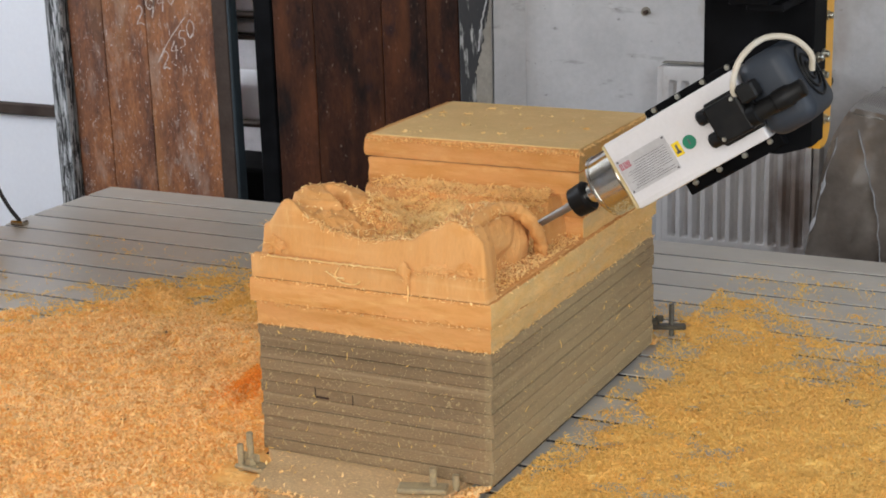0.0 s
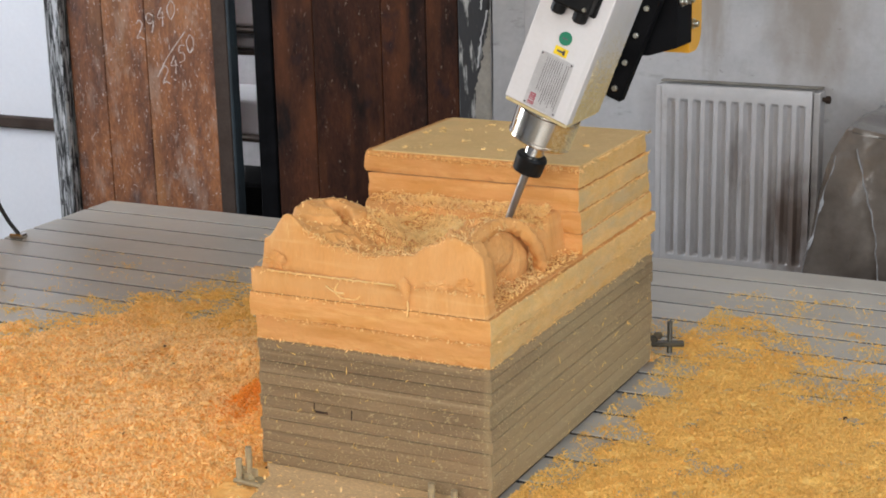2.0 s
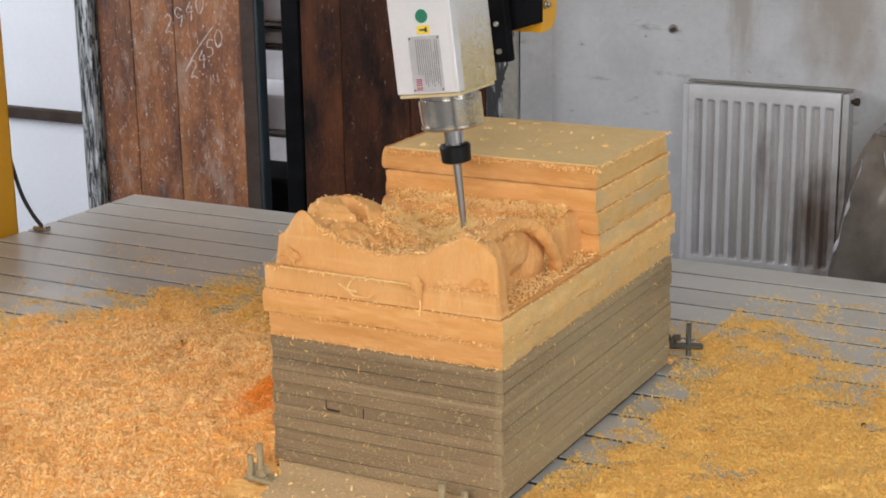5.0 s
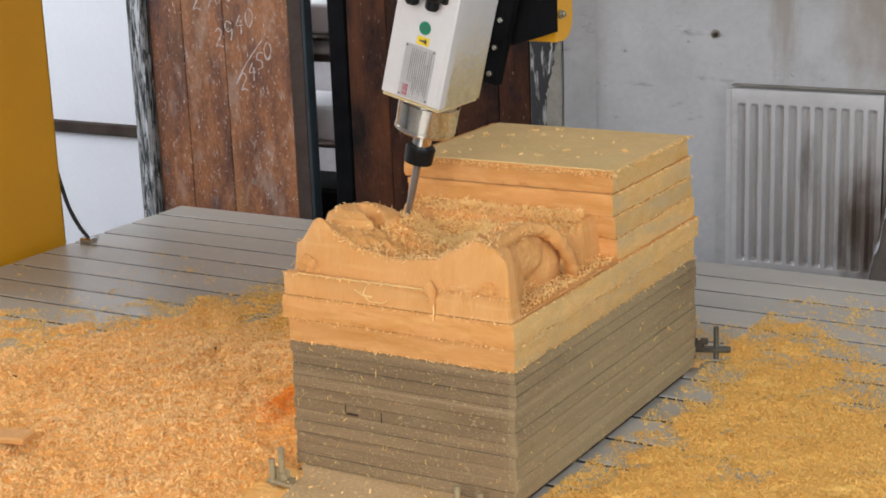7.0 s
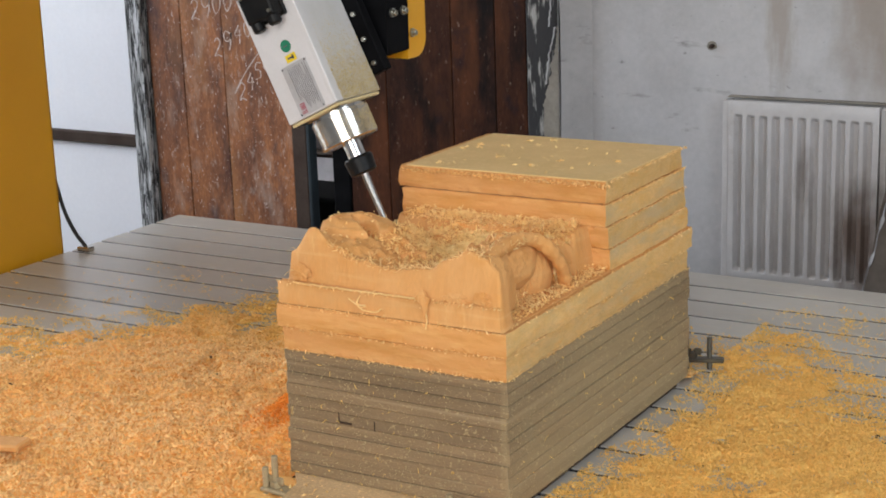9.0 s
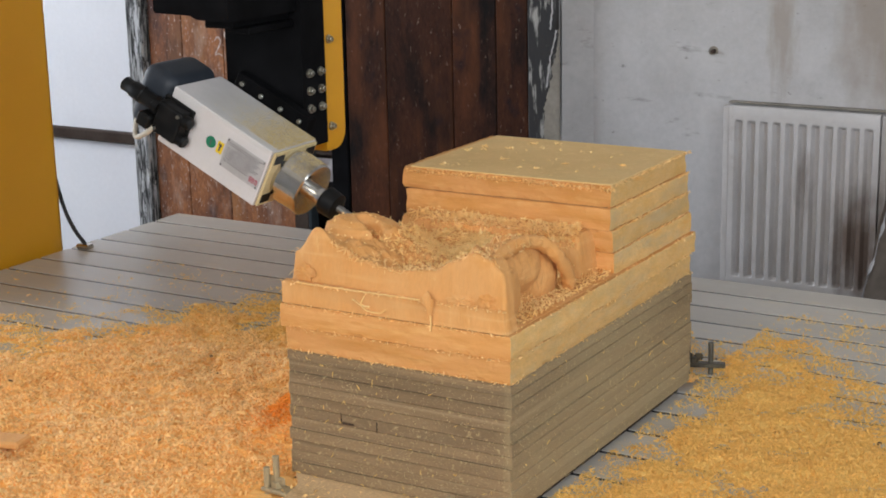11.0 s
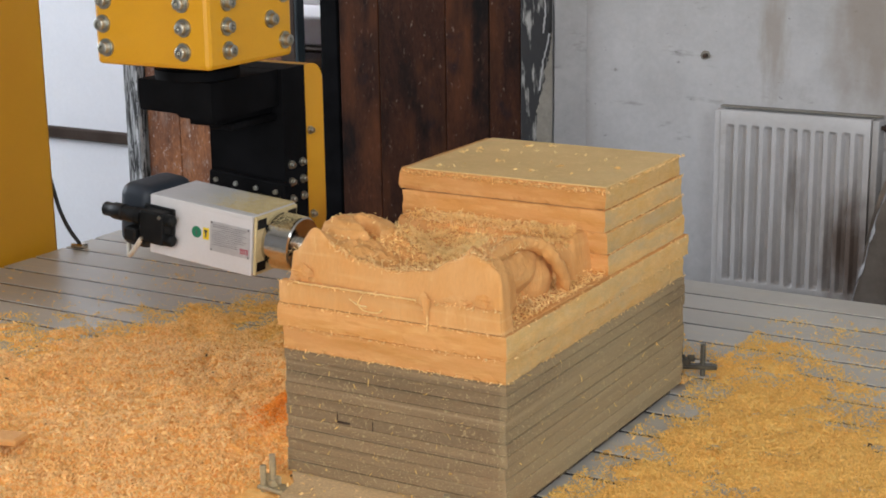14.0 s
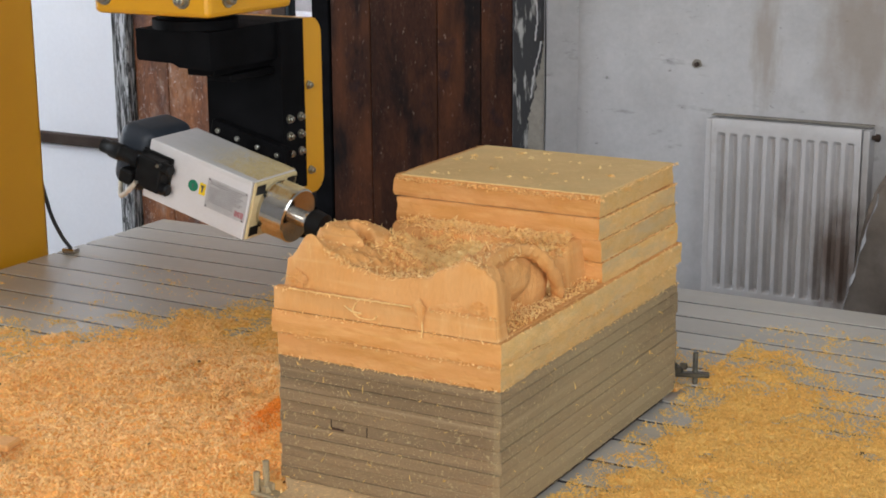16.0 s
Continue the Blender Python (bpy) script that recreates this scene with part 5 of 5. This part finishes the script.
chips("shavings", "thin yellow fringe of shavings round the heap", [p for p in heap if p[2] <= 0.006], M_CHIP_PALE, 4, (0.003, 0.010), (0.0009, 0.0026), 0.5)
chips("shavings", "orange foam shavings scattered over the table", scatter(120000, 0.0, 0.75, -0.25, 1.2, 12, keep_dense), M_CHIP_PALE, 2, (0.003, 0.011), (0.0009, 0.0025), 0.6)


def keep_sparse(h, x, y):
    c = noise.noise(Vector((x * 9, y * 9, 8.0))) + 0.6 * noise.noise(Vector((x * 30, y * 30, 1.0)))
    return ((0.05 if x > 0.0 else 0.015) + 0.9 * smoothstep(0.36, 0.75, c)) * smoothstep(1.32, 0.7, y if x > -0.3 else y + 0.35)


chips("shavings", "stray orange shavings on the table profiles", scatter(24000, -1.7, 1.0, 0.2, 1.33, 13, keep_sparse), M_CHIP_PALE, 3, flat=0.25)

# larger flakes
r_ = random.Random(21)
big = []
for _ in range(4200):
    x, y = (r_.uniform(-1.5, -0.4), r_.uniform(-0.35, 0.8)) if r_.random() < 0.6 else (r_.uniform(0.02, 0.7), r_.uniform(-0.2, 1.1))
    h = bed_height(x, y)
    if h > -0.001:
        big.append((x, y, max(h, 0.0) + 0.002))
chips("large_shavings", "larger orange foam flakes among the shavings", [p for p in big if p[0] < 0], M_CHIP, 5, (0.008, 0.024), (0.0018, 0.0060), 0.5)
chips("large_shavings", "small yellow curls among the shavings", [p for p in big if p[0] > 0], M_CHIP_PALE, 15, (0.006, 0.016), (0.0014, 0.0040), 0.6)

# shavings lying on the workpiece
top = []
for _ in range(17000):
    x, y = r_.uniform(-0.372, 0.002), r_.uniform(0.03, 0.352)
    h = carved_height(x, y)
    ledge_zone = h < Z2 + 0.012
    bowl_zone = y > 0.07 and -0.30 < x < -0.06 and h < 0.362
    if r_.random() < (0.60 if ledge_zone and x < -0.006 else (0.42 if y > 0.16 else 0.10) if bowl_zone else 0.03):
        top.append((x, y, h + r_.uniform(0.0, 0.003) + (0.004 * r_.random() if bowl_zone or ledge_zone else 0)))
for _ in range(36):
    c = (r_.uniform(-0.36, -0.03), r_.uniform(0.37, 0.64))
    for _ in range(r_.choice((1, 1, 1, 2, 14))):
        top.append((c[0] + r_.gauss(0, 0.004), c[1] + r_.gauss(0, 0.004), Z2 + 4 * FT + 0.0016 + 0.002 * r_.random()))
chips("block_shavings", "curled shavings in the hollows of the carved foam", top, M_FLUFF, 6, (0.003, 0.010), (0.0010, 0.0028), 0.45)
fluff = []
for _ in range(15000):
    x, y = r_.uniform(-0.345, -0.045), r_.uniform(0.10, 0.335)
    if carved_height(x, y) < 0.366 and r_.random() < 0.25 + 0.75 * smoothstep(-0.1, 0.25, noise.noise(Vector((x * 22, y * 22, 4.0)))) * smoothstep(0.10, 0.2, y):
        fluff.append((x, y, carved_height(x, y) + r_.uniform(0.001, 0.010)))
chips("fluffy_shavings", "fluffy pale orange fibres piled in the hollow", fluff, M_FLUFF, 16, (0.005, 0.016), (0.0007, 0.0020), 0.7)

# fringe of torn fibres along the board edges, and dust stuck to the sides
fringe = []
for _ in range(800):
    z = r_.choice((MT + FT, MT + 2 * FT, MT + 0.001, Z2 + FT))
    if r_.random() < 0.55:
        fringe.append((r_.uniform(-W, 0.0), -0.006 + r_.gauss(0, 0.0015), z + r_.gauss(0, 0.0015)))
    elif z <= Z2:
        fringe.append((0.003 + r_.gauss(0, 0.0015), r_.uniform(0, D), z + r_.gauss(0, 0.0015)))
for _ in range(1300):
    z = Z2 + FT * r_.choice((1, 2, 3, 4))
    fringe.append((-0.006, r_.uniform(0.36, D), z + r_.gauss(0, 0.001)) if r_.random() < 0.6 else (r_.uniform(-W, 0), 0.348, Z2 + 4 * FT - 0.004 + r_.gauss(0, 0.002)))
chips("torn_fibres", "torn foam fibres along the board edges", fringe, M_CHIP, 7, (0.003, 0.008), (0.0008, 0.0022), 0.6)
stuck = []
for _ in range(3600):
    if r_.random() < 0.5:
        stuck.append((r_.uniform(-W, 0), -0.0018, r_.uniform(B0, MT)))
    else:
        stuck.append((0.0018, r_.uniform(0, D), r_.uniform(B0, MT)))
chips("stuck_dust", "pale specks of foam stuck to the fibreboard", stuck, M_DUST, 8, (0.0010, 0.0036), (0.0005, 0.0012), 0.7)
lumps = [(r_.uniform(-W, 0), -0.003, B0 + (MT - B0) * r_.random() ** 1.6) for _ in range(70)] + [(0.003, r_.uniform(0, D), r_.uniform(B0, MT)) for _ in range(60)]
chips("clinging_shavings", "pale foam curls clinging to the fibreboard edges", lumps, M_CHIP_PALE, 18, (0.004, 0.015), (0.0006, 0.0018), 1.0)

M_CHIP_DEEP = material("deep_orange_shavings", (0.93, 0.42, 0.07), 0.85, second=(0.90, 0.34, 0.045), scale=20, fine=300, fine_amount=0.04, bump=0.1, random_shift=0.15, island=True, through_light=0.35)
clump = []
for _ in range(1500):
    x, y = -0.495 + r_.gauss(0, 0.024), 0.160 + r_.gauss(0, 0.026)
    d = math.hypot((x + 0.495) / 0.040, (y - 0.160) / 0.044)
    if x < -W - 0.006:
        clump.append((x, y, max(0.0, bed_height(x, y)) + 0.002 + 0.016 * max(0.0, 1 - d) * r_.random()))
chips("orange_clump", "deep orange clump of shavings against the block", clump, M_CHIP_DEEP, 19, (0.004, 0.012), (0.0012, 0.0032), 0.6)
curls = [(-0.235, -0.009, 0.300), (-0.225, -0.010, 0.296), (-0.128, -0.010, 0.305), (-0.126, -0.012, 0.290), (-0.12, -0.008, 0.312), (-0.05, -0.008, 0.318), (-0.30, -0.006, 0.316), (-0.355, -0.004, 0.335)]
curls += [(r_.uniform(-0.26, -0.10), r_.uniform(0.02, 0.06), 0.352 + 0.004 * r_.random()) for _ in range(60)]
for _ in range(240):
    x = r_.uniform(-0.30, -0.02)
    curls.append((x, 0.016 + r_.gauss(0, 0.003), lerp_table(x, RIM) + r_.uniform(-0.002, 0.002)))
for _ in range(260):
    y = r_.uniform(0.05, 0.215)
    x = -0.056 + r_.gauss(0, 0.012)
    curls.append((x, y, max(carved_height(x, y), lerp_table(y, EAR_TOP) + 0.001)))
curls += [(r_.uniform(-0.372, -0.36), r_.uniform(0.0, 0.05), r_.uniform(0.32, 0.36)) for _ in range(14)]
curls += [(r_.uniform(-0.34, -0.05), 0.302 + r_.gauss(0, 0.006), 0.352 + 0.004 * r_.random()) for _ in range(260)]
chips("torn_curls", "long torn curls of foam on the carving", curls, M_CHIP, 9, (0.008, 0.022), (0.0008, 0.0018), 0.7)

crack = part("split", boxed(-0.284, -0.262, -0.0016, -0.0008, 0.1075, 0.1105), M_BAR, base_block, "dark split in the board edge")
part("split", boxed(-0.2845, -0.2835, -0.0016, -0.0008, 0.110, 0.124), M_BAR, base_block)
part("split", boxed(-0.222, -0.2208, -0.0016, -0.0008, 0.104, 0.120), M_BAR, base_block)
r9 = random.Random(9)
dust = []
for _ in range(9000):
    w = abs(r9.gauss(0, 0.045))
    if w < 0.15:
        dust.append((0.0495 - PIVOT_U + r9.uniform(0, 0.0006), YF + r9.uniform(0.015, 0.119), w - PIVOT_W))
for _ in range(2600):
    a = r9.uniform(-0.9, 1.6)
    dust.append((AX[0] + 0.0472 * math.cos(a), AX[1] + 0.0472 * math.sin(a), AX[2] - r9.uniform(0.012, 0.055)))
dust_ob = chips("caked_dust", "yellow dust caked on the motor", dust, M_DUST, 10, (0.0007, 0.0020), (0.0006, 0.0014), 1.2)
dust_ob.parent = spindle
for key in ("category",):
    del dust_ob[key]

bits = [(r9.uniform(-1.2, -0.45), r9.uniform(-0.2, 0.5)) for _ in range(9)] + [(r9.uniform(0.1, 0.6), r9.uniform(0.1, 0.8)) for _ in range(7)]
chips("dark_crumbs", "small dark crumbs lying in the shavings", [(x, y, max(0.0, bed_height(x, y)) + 0.004) for x, y in bits], M_BAR, 14, (0.006, 0.012), (0.004, 0.006), 0.3)

scrap = thing("foam_offcut", "pale orange foam offcut among the shavings", "offcut", at=pose(-0.845, -0.155, 0.030, 3, -4, 8))
part("strip", boxed(-0.10, 0.06, -0.02, 0.02, 0.0, 0.012, 0.003), M_FOAM, scrap)


def slide_at(deg):
    """How far the arm sits off the spindle's own path as the spindle tilts."""
    if deg < 0:
        return 0.034 * math.sin(radians(-deg)), 0.012 * math.sin(radians(-deg))
    return -0.005 * math.sin(radians(deg)), 0.0


def motions():
    head_rows, spindle_rows = [], []
    for t, x, z, a in HEAD:
        px, pz = pivot_at(x, z, a)
        dx, dz = slide_at(a)
        head_rows.append((t, pose(px + dx, 0, pz + dz)))
        spindle_rows.append((t, pose(-dx, 0, -dz, 0, -a, 0)))
    walk(head, head_rows)
    walk(spindle, spindle_rows)


motions()
